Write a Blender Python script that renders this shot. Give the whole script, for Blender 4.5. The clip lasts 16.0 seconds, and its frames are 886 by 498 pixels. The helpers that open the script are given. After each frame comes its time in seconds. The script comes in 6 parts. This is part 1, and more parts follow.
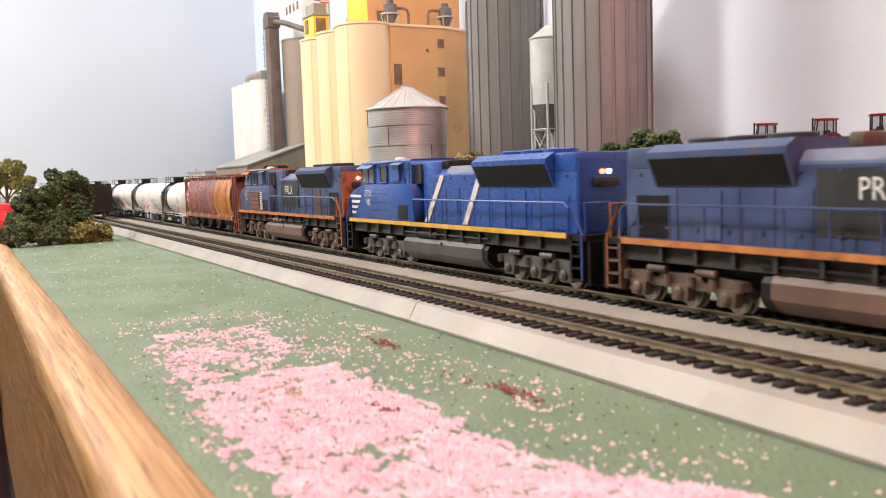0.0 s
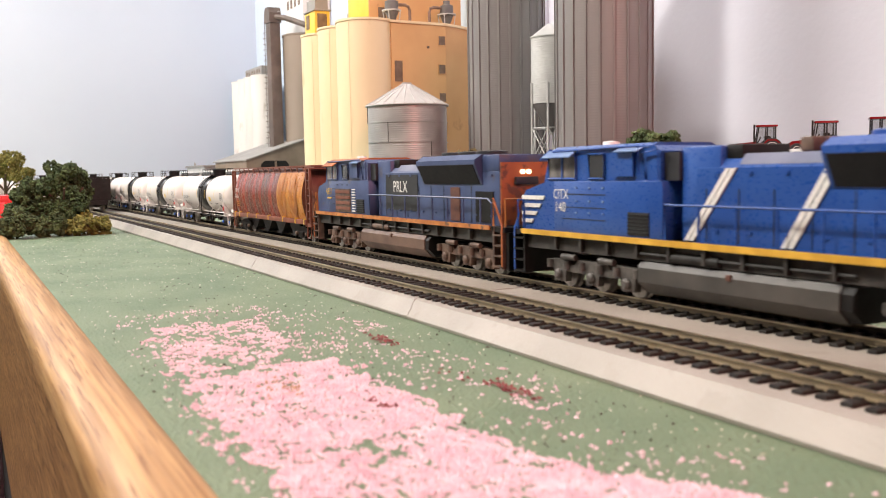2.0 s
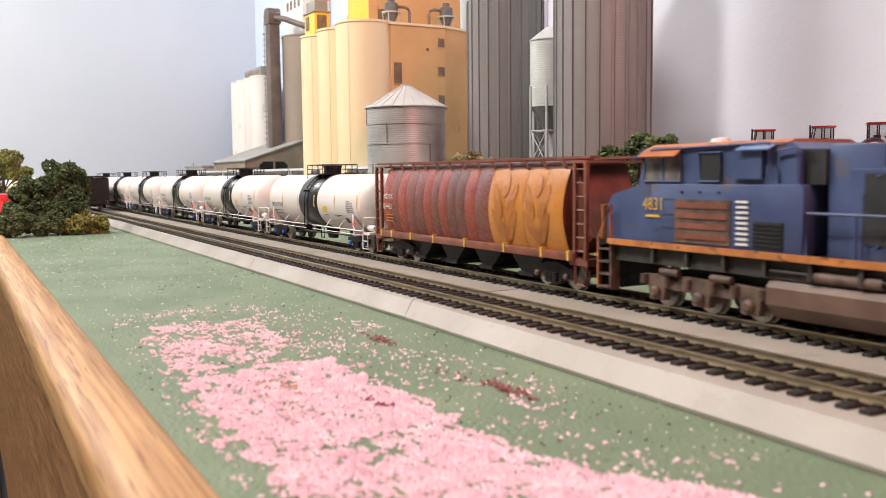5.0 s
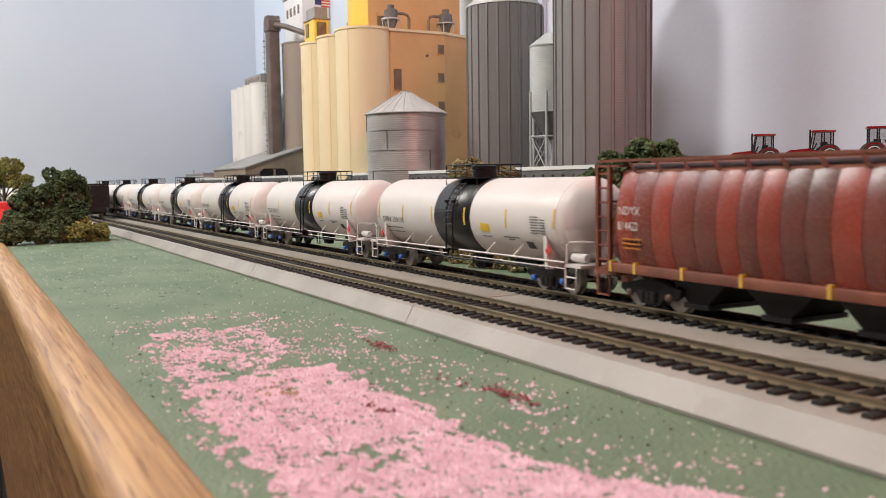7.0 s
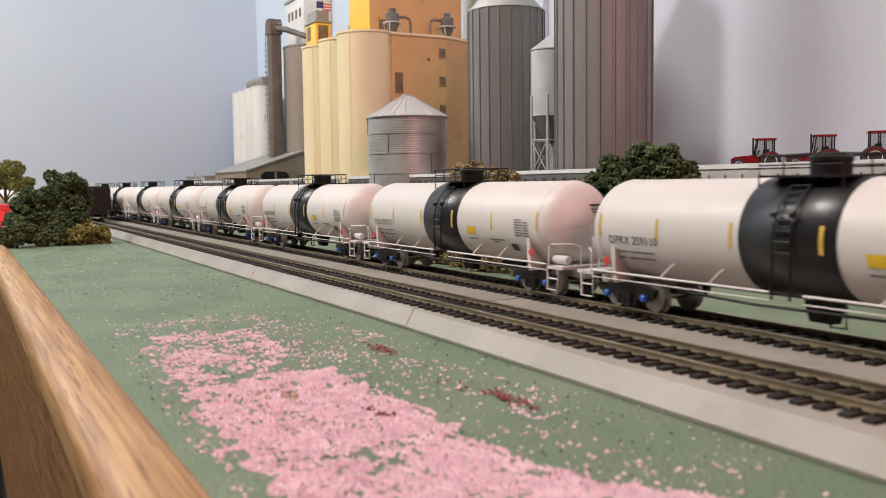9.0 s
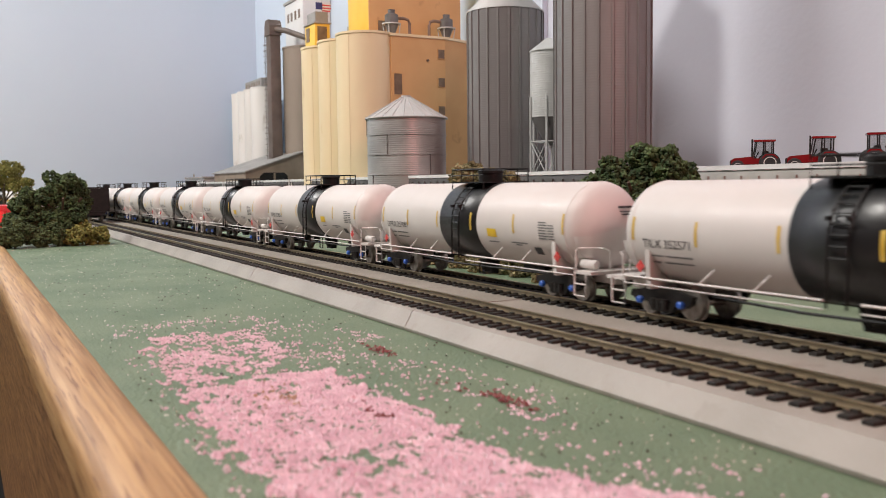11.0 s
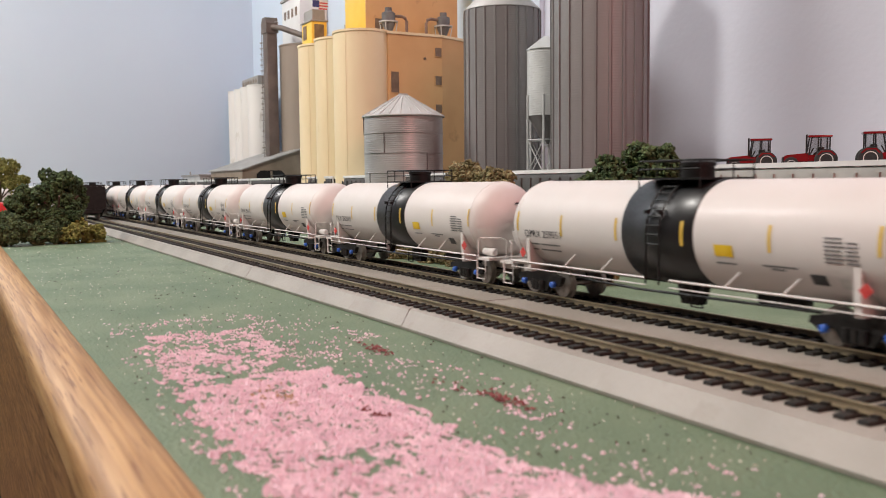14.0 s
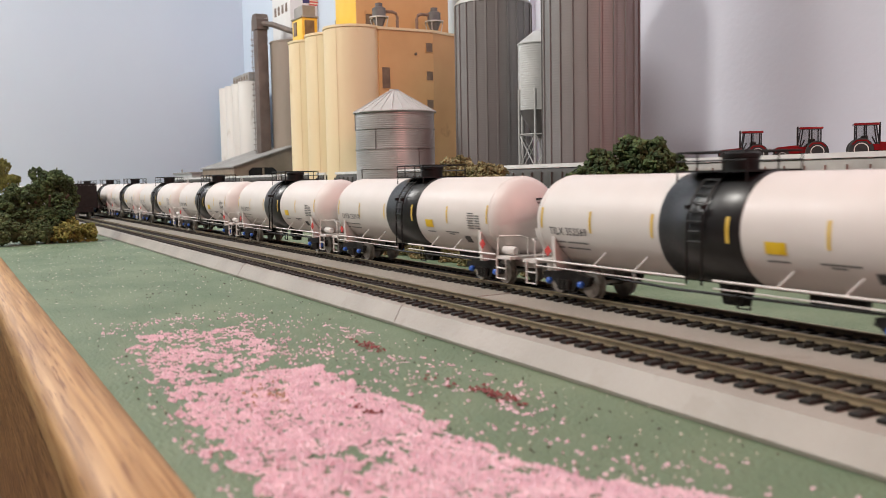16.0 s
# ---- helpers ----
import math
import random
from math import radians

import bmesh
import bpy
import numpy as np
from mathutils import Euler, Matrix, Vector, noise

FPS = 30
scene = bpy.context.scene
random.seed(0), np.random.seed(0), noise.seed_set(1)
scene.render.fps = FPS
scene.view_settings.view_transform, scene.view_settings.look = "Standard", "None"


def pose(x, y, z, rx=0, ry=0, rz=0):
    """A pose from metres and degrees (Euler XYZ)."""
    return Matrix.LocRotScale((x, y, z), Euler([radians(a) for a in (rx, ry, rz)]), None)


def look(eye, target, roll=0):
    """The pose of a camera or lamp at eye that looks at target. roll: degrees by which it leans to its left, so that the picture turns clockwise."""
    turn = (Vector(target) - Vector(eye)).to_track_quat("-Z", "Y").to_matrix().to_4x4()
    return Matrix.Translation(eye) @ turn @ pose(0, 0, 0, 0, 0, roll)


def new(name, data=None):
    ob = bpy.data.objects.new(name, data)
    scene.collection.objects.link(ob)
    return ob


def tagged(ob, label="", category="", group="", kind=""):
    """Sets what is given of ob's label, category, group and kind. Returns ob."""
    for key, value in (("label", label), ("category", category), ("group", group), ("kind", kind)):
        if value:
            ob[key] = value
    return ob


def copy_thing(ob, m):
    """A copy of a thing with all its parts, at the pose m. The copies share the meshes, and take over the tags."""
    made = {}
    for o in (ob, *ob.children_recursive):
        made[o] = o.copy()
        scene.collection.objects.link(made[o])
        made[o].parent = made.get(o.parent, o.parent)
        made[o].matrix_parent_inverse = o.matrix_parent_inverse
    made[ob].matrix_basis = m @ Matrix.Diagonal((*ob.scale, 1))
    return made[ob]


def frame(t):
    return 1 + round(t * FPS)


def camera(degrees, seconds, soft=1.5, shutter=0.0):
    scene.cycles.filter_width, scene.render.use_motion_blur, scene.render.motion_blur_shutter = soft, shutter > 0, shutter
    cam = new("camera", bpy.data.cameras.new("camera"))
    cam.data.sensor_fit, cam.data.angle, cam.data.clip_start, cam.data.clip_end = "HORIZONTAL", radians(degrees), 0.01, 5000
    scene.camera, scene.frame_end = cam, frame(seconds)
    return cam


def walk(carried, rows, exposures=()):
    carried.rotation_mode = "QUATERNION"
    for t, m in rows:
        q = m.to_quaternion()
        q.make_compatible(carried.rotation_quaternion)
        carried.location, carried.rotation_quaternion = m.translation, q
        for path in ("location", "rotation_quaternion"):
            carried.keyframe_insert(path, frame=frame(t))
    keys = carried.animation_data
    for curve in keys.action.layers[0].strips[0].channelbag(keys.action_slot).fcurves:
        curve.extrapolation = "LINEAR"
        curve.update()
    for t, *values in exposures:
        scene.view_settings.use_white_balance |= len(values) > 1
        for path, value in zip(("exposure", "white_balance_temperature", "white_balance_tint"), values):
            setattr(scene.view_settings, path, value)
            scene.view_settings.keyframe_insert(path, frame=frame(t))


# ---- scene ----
# A model railway on a shelf: HO scale at its true size. x runs along the tracks, y towards the wall, z up from the board.
LENS = 52.84
PATH = [
    (0, (0.0011, 0.00029, 0.05763), (-0.87698, 0.47138, -0.02627), -1.811),
    (0.5, (0.00167, 0.00042, 0.05787), (-0.87688, 0.47066, -0.02593), -1.7),
    (1, (0.00104, 0.00013, 0.05741), (-0.87677, 0.47176, -0.02623), -1.423),
    (1.5, (0.00086, 8e-05, 0.05738), (-0.87602, 0.47293, -0.0293), -1.227),
    (2, (0.00092, -0.0001, 0.05739), (-0.87591, 0.47282, -0.02921), -1.026),
    (2.5, (0.0013, 8e-05, 0.05757), (-0.87546, 0.47301, -0.02981), -0.85),
    (3, (0.00136, -0.00025, 0.05729), (-0.87551, 0.47259, -0.02946), -0.73),
    (3.5, (0.00206, -0.0005, 0.05701), (-0.87445, 0.47308, -0.0293), -0.649),
    (4, (0.00188, -0.00084, 0.05693), (-0.874, 0.4741, -0.02833), -0.569),
    (6.5, (0.00234, -0.00083, 0.05711), (-0.87389, 0.47429, -0.02343), -0.795),
    (7, (0.00179, -0.00063, 0.05679), (-0.87478, 0.47442, -0.02033), -0.844),
    (7.5, (0.00227, -0.00077, 0.05697), (-0.87509, 0.47316, -0.01801), -0.732),
    (8, (0.00182, -0.00049, 0.05693), (-0.87552, 0.47366, -0.01697), -0.689),
    (8.5, (0.00177, -0.00064, 0.05683), (-0.87544, 0.4739, -0.01614), -0.606),
    (9, (0.00181, -0.00051, 0.05678), (-0.87551, 0.47378, -0.01644), -0.707),
    (11.5, (0.00132, -0.00028, 0.05668), (-0.87518, 0.47575, -0.01499), -0.599),
    (12, (0.00188, -0.0009, 0.05695), (-0.87419, 0.47585, -0.01528), -0.523),
    (12.5, (0.002, -0.00078, 0.05682), (-0.87437, 0.47551, -0.01477), -0.556),
    (13, (0.00158, -0.0002, 0.05677), (-0.87462, 0.47636, -0.01507), -0.677),
    (13.5, (0.00174, -0.00073, 0.057), (-0.87401, 0.47645, -0.01623), -0.554),
    (14, (0.00138, -0.00033, 0.05706), (-0.87357, 0.47817, -0.01711), -0.561),
    (14.5, (0.00157, 0.00028, 0.05718), (-0.87294, 0.47942, -0.01801), -0.856),
    (15, (0.00114, 0.00015, 0.05708), (-0.87217, 0.48132, -0.01905), -0.832),
    (15.5, (0.00167, 0.00011, 0.05732), (-0.87076, 0.48255, -0.02096), -0.929),
    (16, (0.00121, 0.0006, 0.05722), (-0.86988, 0.48523, -0.02231), -1.105),
]
cam = camera(LENS, 16.0, soft=0.78, shutter=0.35)
# the small camera's shallow depth: near ground falls out of focus
cam.data.dof.use_dof = True
cam.data.dof.focus_distance = 0.62
cam.data.dof.aperture_fstop = 32.0
EXPOSURES = [(0, 0.54, 6980, 12), (1.0, 0.54, 6980, 12), (2.0, 0.53, 7000, 12), (3.5, 0.53, 7020, 12), (4.2, 0.48, 6950, 12), (6.3, 0.21, 6700, 10), (7.0, 0.0, 6680, 10), (9.0, -0.07, 6680, 10), (11.5, -0.07, 6680, 11), (16.0, -0.06, 6680, 10)]
walk(cam, [(t, look(eye, target, roll)) for t, eye, target, roll in PATH], EXPOSURES)

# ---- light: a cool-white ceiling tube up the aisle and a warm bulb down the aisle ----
world = bpy.data.worlds.new("room_air")
scene.world = world
world.use_nodes = True
world.node_tree.nodes["Background"].inputs[0].default_value = (0.95, 0.88, 0.92, 1)
world.node_tree.nodes["Background"].inputs[1].default_value = 0.025


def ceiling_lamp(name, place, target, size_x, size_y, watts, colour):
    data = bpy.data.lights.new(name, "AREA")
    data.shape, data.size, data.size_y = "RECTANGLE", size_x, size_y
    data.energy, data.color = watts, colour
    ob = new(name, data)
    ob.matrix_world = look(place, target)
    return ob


ceiling_lamp("ceiling_spot_panel", (-0.32, -0.55, 1.22), (-0.62, 0.34, 0.05), 0.16, 0.12, 15.2, (1.0, 0.975, 0.93))
ceiling_lamp("ceiling_tube_lamp", (-1.75, -0.85, 1.38), (-1.75, 0.45, 0.1), 1.0, 0.4, 40, (0.99, 0.975, 0.96))
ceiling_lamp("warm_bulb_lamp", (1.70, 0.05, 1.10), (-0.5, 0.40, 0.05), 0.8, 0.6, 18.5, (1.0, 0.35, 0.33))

# ---- materials ----
MATS = {}


def pmat(name, a, b, scale=60.0, rough=0.6, metal=0.0, bump=0.15, fine=900.0, dist=0.0002, coat=0.0, stretch=None, spec=0.5, lo=0.35, hi=0.65,
         third=None, third_scale=300.0, third_at=0.62, glow=0.0, per_object=0.0, per_island=0.0):
    """Two colours mixed by a cloud, a third in specks, a fine relief."""
    m = bpy.data.materials.new(name)
    m.use_nodes = True
    nt = m.node_tree
    n, l = nt.nodes, nt.links
    bsdf = n["Principled BSDF"]
    tc = n.new("ShaderNodeTexCoord")
    mp = n.new("ShaderNodeMapping")
    l.new(tc.outputs["Object"], mp.inputs[0])
    if stretch:
        mp.inputs["Scale"].default_value = stretch
    n1 = n.new("ShaderNodeTexNoise")
    n1.inputs["Scale"].default_value, n1.inputs["Detail"].default_value = scale, 6
    l.new(mp.outputs[0], n1.inputs["Vector"])
    ramp = n.new("ShaderNodeValToRGB")
    ramp.color_ramp.elements[0].position, ramp.color_ramp.elements[1].position = lo, hi
    ramp.color_ramp.elements[0].color, ramp.color_ramp.elements[1].color = (*a, 1), (*b, 1)
    l.new(n1.outputs[0], ramp.inputs[0])
    out = ramp.outputs[0]
    n2 = n.new("ShaderNodeTexNoise")
    n2.inputs["Scale"].default_value, n2.inputs["Detail"].default_value = fine, 3
    l.new(mp.outputs[0], n2.inputs["Vector"])
    if third:
        n3 = n.new("ShaderNodeTexNoise")
        n3.inputs["Scale"].default_value, n3.inputs["Detail"].default_value = third_scale, 4
        l.new(mp.outputs[0], n3.inputs["Vector"])
        r3 = n.new("ShaderNodeValToRGB")
        r3.color_ramp.elements[0].position, r3.color_ramp.elements[1].position = third_at, third_at + 0.06
        l.new(n3.outputs[0], r3.inputs[0])
        mx = n.new("ShaderNodeMix")
        mx.data_type = "RGBA"
        l.new(r3.outputs[0], mx.inputs[0])
        l.new(out, mx.inputs[6])
        mx.inputs[7].default_value = (*third, 1)
        out = mx.outputs[2]
    if per_object or per_island:
        oi = n.new("ShaderNodeObjectInfo" if per_object else "ShaderNodeNewGeometry")
        mr = n.new("ShaderNodeMapRange")
        spread = per_object or per_island
        mr.inputs[3].default_value, mr.inputs[4].default_value = 1 - spread, 1 + spread
        l.new(oi.outputs["Random" if per_object else "Random Per Island"], mr.inputs[0])
        hs = n.new("ShaderNodeHueSaturation")
        l.new(mr.outputs[0], hs.inputs["Value"])
        l.new(out, hs.inputs["Color"])
        out = hs.outputs[0]
    l.new(out, bsdf.inputs["Base Color"])
    bsdf.inputs["Roughness"].default_value, bsdf.inputs["Metallic"].default_value = rough, metal
    bsdf.inputs["Coat Weight"].default_value = coat
    bsdf.inputs["Specular IOR Level"].default_value = spec
    rr = n.new("ShaderNodeMapRange")
    rr.inputs[3].default_value, rr.inputs[4].default_value = max(0.03, rough - 0.12), min(1, rough + 0.12)
    l.new(n2.outputs[0], rr.inputs[0])
    l.new(rr.outputs[0], bsdf.inputs["Roughness"])
    if bump:
        bp = n.new("ShaderNodeBump")
        bp.inputs["Strength"].default_value, bp.inputs["Distance"].default_value = bump, dist
        l.new(n2.outputs[0], bp.inputs["Height"])
        l.new(bp.outputs[0], bsdf.inputs["Normal"])
    if glow:
        bsdf.inputs["Emission Strength"].default_value = glow
        bsdf.inputs["Emission Color"].default_value = (*b, 1)
    MATS[name] = m
    return m


GREEN = pmat("green_board_paint", (0.112, 0.170, 0.100), (0.166, 0.224, 0.138), 22, 0.58, bump=0.9, fine=700, dist=0.0010, third=(0.085, 0.13, 0.08), third_scale=520, third_at=0.635)
PINK = pmat("pink_ground_foam", (0.66, 0.46, 0.53), (0.78, 0.60, 0.655), 160, 0.9, bump=0.5, fine=1600, third=(0.58, 0.24, 0.30), third_scale=160, third_at=0.70, per_island=0.14)
MAROON = pmat("maroon_ground_foam", (0.13, 0.03, 0.03), (0.26, 0.08, 0.08), 300, 0.9)
DARKBIT = pmat("dark_scenery_crumb", (0.035, 0.028, 0.02), (0.08, 0.06, 0.045), 300, 0.9)
PALETAN = pmat("tan_ground_foam", (0.36, 0.22, 0.13), (0.52, 0.36, 0.22), 300, 0.9)
PALEBIT = pmat("pale_scenery_crumb", (0.50, 0.48, 0.42), (0.70, 0.66, 0.56), 300, 0.85)
OAK = pmat("varnished_oak", (0.33, 0.175, 0.062), (0.52, 0.315, 0.135), 620, 0.55, bump=0.5, fine=1100, dist=0.0002, lo=0.38, hi=0.62, coat=0.08, stretch=(0.022, 1.0, 1.0), third=(0.22, 0.10, 0.034), third_scale=1500, third_at=0.585)
OAKSIDE = pmat("oak_panel", (0.24, 0.122, 0.046), (0.43, 0.235, 0.095), 420, 0.42, bump=0.35, fine=800, dist=0.0002, coat=0.1, stretch=(0.05, 1.0, 0.9), third=(0.13, 0.06, 0.022), third_scale=1100, third_at=0.54)
BEDGREY = pmat("grey_roadbed_paint", (0.275, 0.252, 0.217), (0.345, 0.318, 0.28), 24, 0.44, bump=0.4, fine=900, dist=0.0004, third=(0.285, 0.258, 0.22), third_scale=90, third_at=0.60)
TIE = pmat("brown_plastic_tie", (0.007, 0.006, 0.005), (0.020, 0.016, 0.013), 300, 0.55, bump=0.4, fine=1500, per_object=0.35, spec=0.3)
RAILSIDE = pmat("weathered_rail_web", (0.145, 0.116, 0.075), (0.225, 0.18, 0.112), 90, 0.42, metal=0.2, bump=0.2, third=(0.16, 0.12, 0.065), third_scale=140, third_at=0.62)
RAILTOP = pmat("nickel_silver_railhead", (0.42, 0.36, 0.23), (0.68, 0.60, 0.42), 120, 0.36, metal=1.0, bump=0.1)
WALLPAINT = pmat("lilac_white_wall_paint", (0.555, 0.575, 0.65), (0.605, 0.625, 0.70), 3, 0.75, bump=0.35, fine=160, dist=0.0008)
SKYPAINT = pmat("pale_blue_backdrop_paint", (0.52, 0.60, 0.71), (0.60, 0.675, 0.77), 1.2, 0.8, bump=0.15, fine=140, dist=0.0005)
# unseen ceiling and far walls, toned down so that less light bounces back
CEIL = pmat("unseen_ceiling_grey", (0.50, 0.50, 0.49), (0.55, 0.55, 0.54), 6, 0.85)
UNSEENWALL = pmat("unseen_wall_brown", (0.16, 0.11, 0.08), (0.24, 0.17, 0.12), 6, 0.6, stretch=(1, 1, 0.1))
FLOORM = pmat("dark_carpet", (0.03, 0.03, 0.032), (0.05, 0.05, 0.052), 60, 0.95)
BLACKCLOTH = pmat("black_skirt_cloth", (0.012, 0.012, 0.013), (0.02, 0.02, 0.021), 40, 0.95)
CREAM = pmat("cream_yellow_plastic", (0.73, 0.585, 0.36), (0.80, 0.66, 0.43), 12, 0.55, bump=0.12, stretch=(1, 1, 0.35), third=(0.69, 0.53, 0.30), third_scale=40, third_at=0.66)
# tan of the elevator's +x side; the warm side light is mixed into it
WARMLIT_WALL = pmat("warm_lit_tan_plastic", (0.57, 0.325, 0.135), (0.65, 0.385, 0.17), 14, 0.55, bump=0.12, third=(0.50, 0.285, 0.115), third_scale=36, third_at=0.66)
YELLOW = pmat("bright_yellow_plastic", (0.80, 0.50, 0.06), (0.86, 0.58, 0.10), 20, 0.5)
WINDOWBROWN = pmat("dusty_window_panel", (0.13, 0.085, 0.055), (0.22, 0.15, 0.10), 120, 0.4)
CONCRETE = pmat("pale_concrete_plastic", (0.68, 0.64, 0.60), (0.78, 0.745, 0.71), 10, 0.65, stretch=(1, 1, 0.3), third=(0.58, 0.53, 0.47), third_scale=40, third_at=0.64)
BROWNSILO = pmat("grey_brown_plastic", (0.21, 0.165, 0.13), (0.29, 0.235, 0.19), 14, 0.55, stretch=(1, 1, 0.3))
LEGBROWN = pmat("dark_brown_leg", (0.10, 0.075, 0.062), (0.16, 0.12, 0.10), 30, 0.55)
WHITEPLASTIC = pmat("white_building_plastic", (0.68, 0.67, 0.66), (0.76, 0.75, 0.74), 14, 0.55)
GREYROOF = pmat("grey_shed_roof", (0.27, 0.26, 0.245), (0.35, 0.335, 0.315), 30, 0.55)
SHEDWALL = pmat("tan_shed_wall", (0.20, 0.15, 0.105), (0.27, 0.21, 0.155), 30, 0.6)
STEELGREY = pmat("grey_corrugated_plastic", (0.165, 0.155, 0.152), (0.235, 0.222, 0.216), 16, 0.42, bump=0.1, stretch=(1, 1, 0.3), third=(0.19, 0.175, 0.17), third_scale=50, third_at=0.66)
STEELLIGHT = pmat("galvanised_roof_plastic", (0.44, 0.44, 0.43), (0.54, 0.54, 0.53), 30, 0.4)
BINGREY = pmat("galvanised_bin_steel", (0.33, 0.33, 0.32), (0.46, 0.455, 0.445), 22, 0.36, metal=0.35, bump=0.1)
RIBSTRIP = pmat("dark_grey_rib_strip", (0.10, 0.094, 0.09), (0.14, 0.13, 0.125), 200, 0.5)
DARKSEAM = pmat("dark_seam", (0.07, 0.065, 0.062), (0.11, 0.10, 0.095), 200, 0.6)
TANKWHITE = pmat("white_tank_paint", (0.615, 0.575, 0.55), (0.675, 0.635, 0.61), 18, 0.48, bump=0.05, fine=300, coat=0.08)
TANKBLACK = pmat("black_band_paint", (0.010, 0.011, 0.012), (0.018, 0.019, 0.021), 60, 0.34, bump=0.08)
BLACKPL = pmat("black_plastic", (0.005, 0.005, 0.005), (0.012, 0.0115, 0.011), 200, 0.5, spec=0.3)
# lighter than the loco's blue: the visor's bright sheen is in the colour
VISOR = pmat("visor_blue_with_sheen", (0.10, 0.18, 0.38), (0.18, 0.28, 0.48), 120, 0.35)
# the intake faces down; its shade is put into this near-black
SHADEDINTAKE = pmat("shaded_intake_black", (0.0025, 0.0025, 0.003), (0.006, 0.006, 0.006), 200, 0.95)
RUSTDOOR = pmat("dull_rust_door_paint", (0.085, 0.034, 0.024), (0.15, 0.058, 0.036), 160, 0.6)
# paler than GLASS: glare and a bright interior are put into the colour
GLAREGLASS = pmat("cab_glass_with_glare", (0.07, 0.065, 0.062), (0.20, 0.185, 0.17), 160, 0.10, bump=0)
TRUCKBLK = pmat("grimy_truck_black", (0.008, 0.0075, 0.007), (0.022, 0.020, 0.018), 260, 0.6, bump=0.3, spec=0.3)
FRAMEDK = pmat("dusty_dark_underframe", (0.018, 0.016, 0.014), (0.045, 0.039, 0.033), 200, 0.6)
LOCOTRUCK = pmat("dusty_grey_truck", (0.045, 0.042, 0.038), (0.11, 0.10, 0.09), 220, 0.55, bump=0.3)
TRUCKBROWN = pmat("weathered_truck_brown", (0.060, 0.038, 0.028), (0.15, 0.095, 0.068), 200, 0.65, bump=0.3)
WHEELSTEEL = pmat("wheel_steel", (0.22, 0.20, 0.18), (0.42, 0.39, 0.35), 300, 0.35, metal=0.7)
BEARINGBLUE = pmat("blue_bearing_cap", (0.02, 0.09, 0.42), (0.04, 0.14, 0.55), 300, 0.4)
STRIPEYEL = pmat("yellow_reflective_stripe", (0.62, 0.40, 0.05), (0.72, 0.50, 0.10), 300, 0.4)
PLACARD = pmat("orange_yellow_placard", (0.70, 0.44, 0.01), (0.78, 0.52, 0.03), 300, 0.4)
LETTERING = pmat("dark_lettering_ink", (0.03, 0.03, 0.035), (0.06, 0.06, 0.065), 900, 0.5)
WHITEINK = pmat("white_lettering_ink", (0.62, 0.61, 0.58), (0.76, 0.75, 0.72), 900, 0.5)
GREYINK = pmat("grey_lettering_ink", (0.10, 0.10, 0.10), (0.18, 0.18, 0.18), 900, 0.5)
REDINK = pmat("red_warning_ink", (0.50, 0.04, 0.04), (0.62, 0.08, 0.07), 900, 0.5)
HOPRED = pmat("faded_red_hopper_paint", (0.22, 0.046, 0.030), (0.33, 0.066, 0.042), 36, 0.27, bump=0.1, third=(0.24, 0.06, 0.04), third_scale=70, third_at=0.6)
HOPBROWN = pmat("patched_brown_hopper_paint", (0.125, 0.050, 0.040), (0.23, 0.060, 0.042), 30, 0.27, bump=0.1, third=(0.33, 0.07, 0.045), third_scale=50, third_at=0.63)
HOPRUST = pmat("rust_brown_hopper_trim", (0.135, 0.044, 0.027), (0.23, 0.078, 0.046), 90, 0.5, bump=0.15)
HOPYEL = pmat("golden_yellow_hopper_paint", (0.42, 0.155, 0.026), (0.54, 0.22, 0.040), 30, 0.30, bump=0.08)
HOPLEAF = pmat("brown_orange_leaf_paint", (0.34, 0.115, 0.022), (0.42, 0.150, 0.030), 80, 0.42)
BLUE = pmat("bright_blue_loco_paint", (0.012, 0.060, 0.26), (0.022, 0.088, 0.34), 40, 0.30, bump=0.06, coat=0.1)
NAVY = pmat("faded_navy_loco_paint", (0.035, 0.056, 0.135), (0.064, 0.094, 0.20), 50, 0.42, bump=0.08, third=(0.075, 0.075, 0.11), third_scale=80, third_at=0.62)
NAVYTOP = pmat("dusty_navy_roof", (0.10, 0.115, 0.19), (0.16, 0.175, 0.25), 60, 0.5)
LOCOORANGE = pmat("faded_orange_loco_paint", (0.33, 0.098, 0.028), (0.44, 0.145, 0.045), 60, 0.45, third=(0.17, 0.07, 0.035), third_scale=150, third_at=0.58)
RUSTSILL = pmat("rust_streaked_orange_sill", (0.34, 0.115, 0.03), (0.52, 0.20, 0.05), 160, 0.5, third=(0.13, 0.065, 0.035), third_scale=260, third_at=0.60)
SILLYEL = pmat("yellow_sill_stripe", (0.52, 0.29, 0.03), (0.68, 0.40, 0.05), 120, 0.5)
PATCHBLK = pmat("black_patch_paint", (0.016, 0.018, 0.02), (0.035, 0.037, 0.04), 80, 0.5)
FUELGREY = pmat("dusty_fuel_tank_black", (0.035, 0.034, 0.031), (0.075, 0.070, 0.062), 60, 0.45)
FUELBROWN = pmat("dusty_brown_fuel_tank", (0.088, 0.052, 0.038), (0.155, 0.095, 0.068), 60, 0.5)
GLASS = pmat("dark_cab_glass", (0.02, 0.023, 0.026), (0.05, 0.052, 0.055), 30, 0.12, bump=0.0)
LAMPGLOW = pmat("lit_headlight_lens", (1.0, 0.74, 0.46), (1.0, 0.78, 0.52), 50, 0.3, glow=2.6, bump=0)
REDGLOW = pmat("lit_red_marker_lens", (1.0, 0.22, 0.10), (1.0, 0.28, 0.14), 50, 0.3, glow=2.0, bump=0)
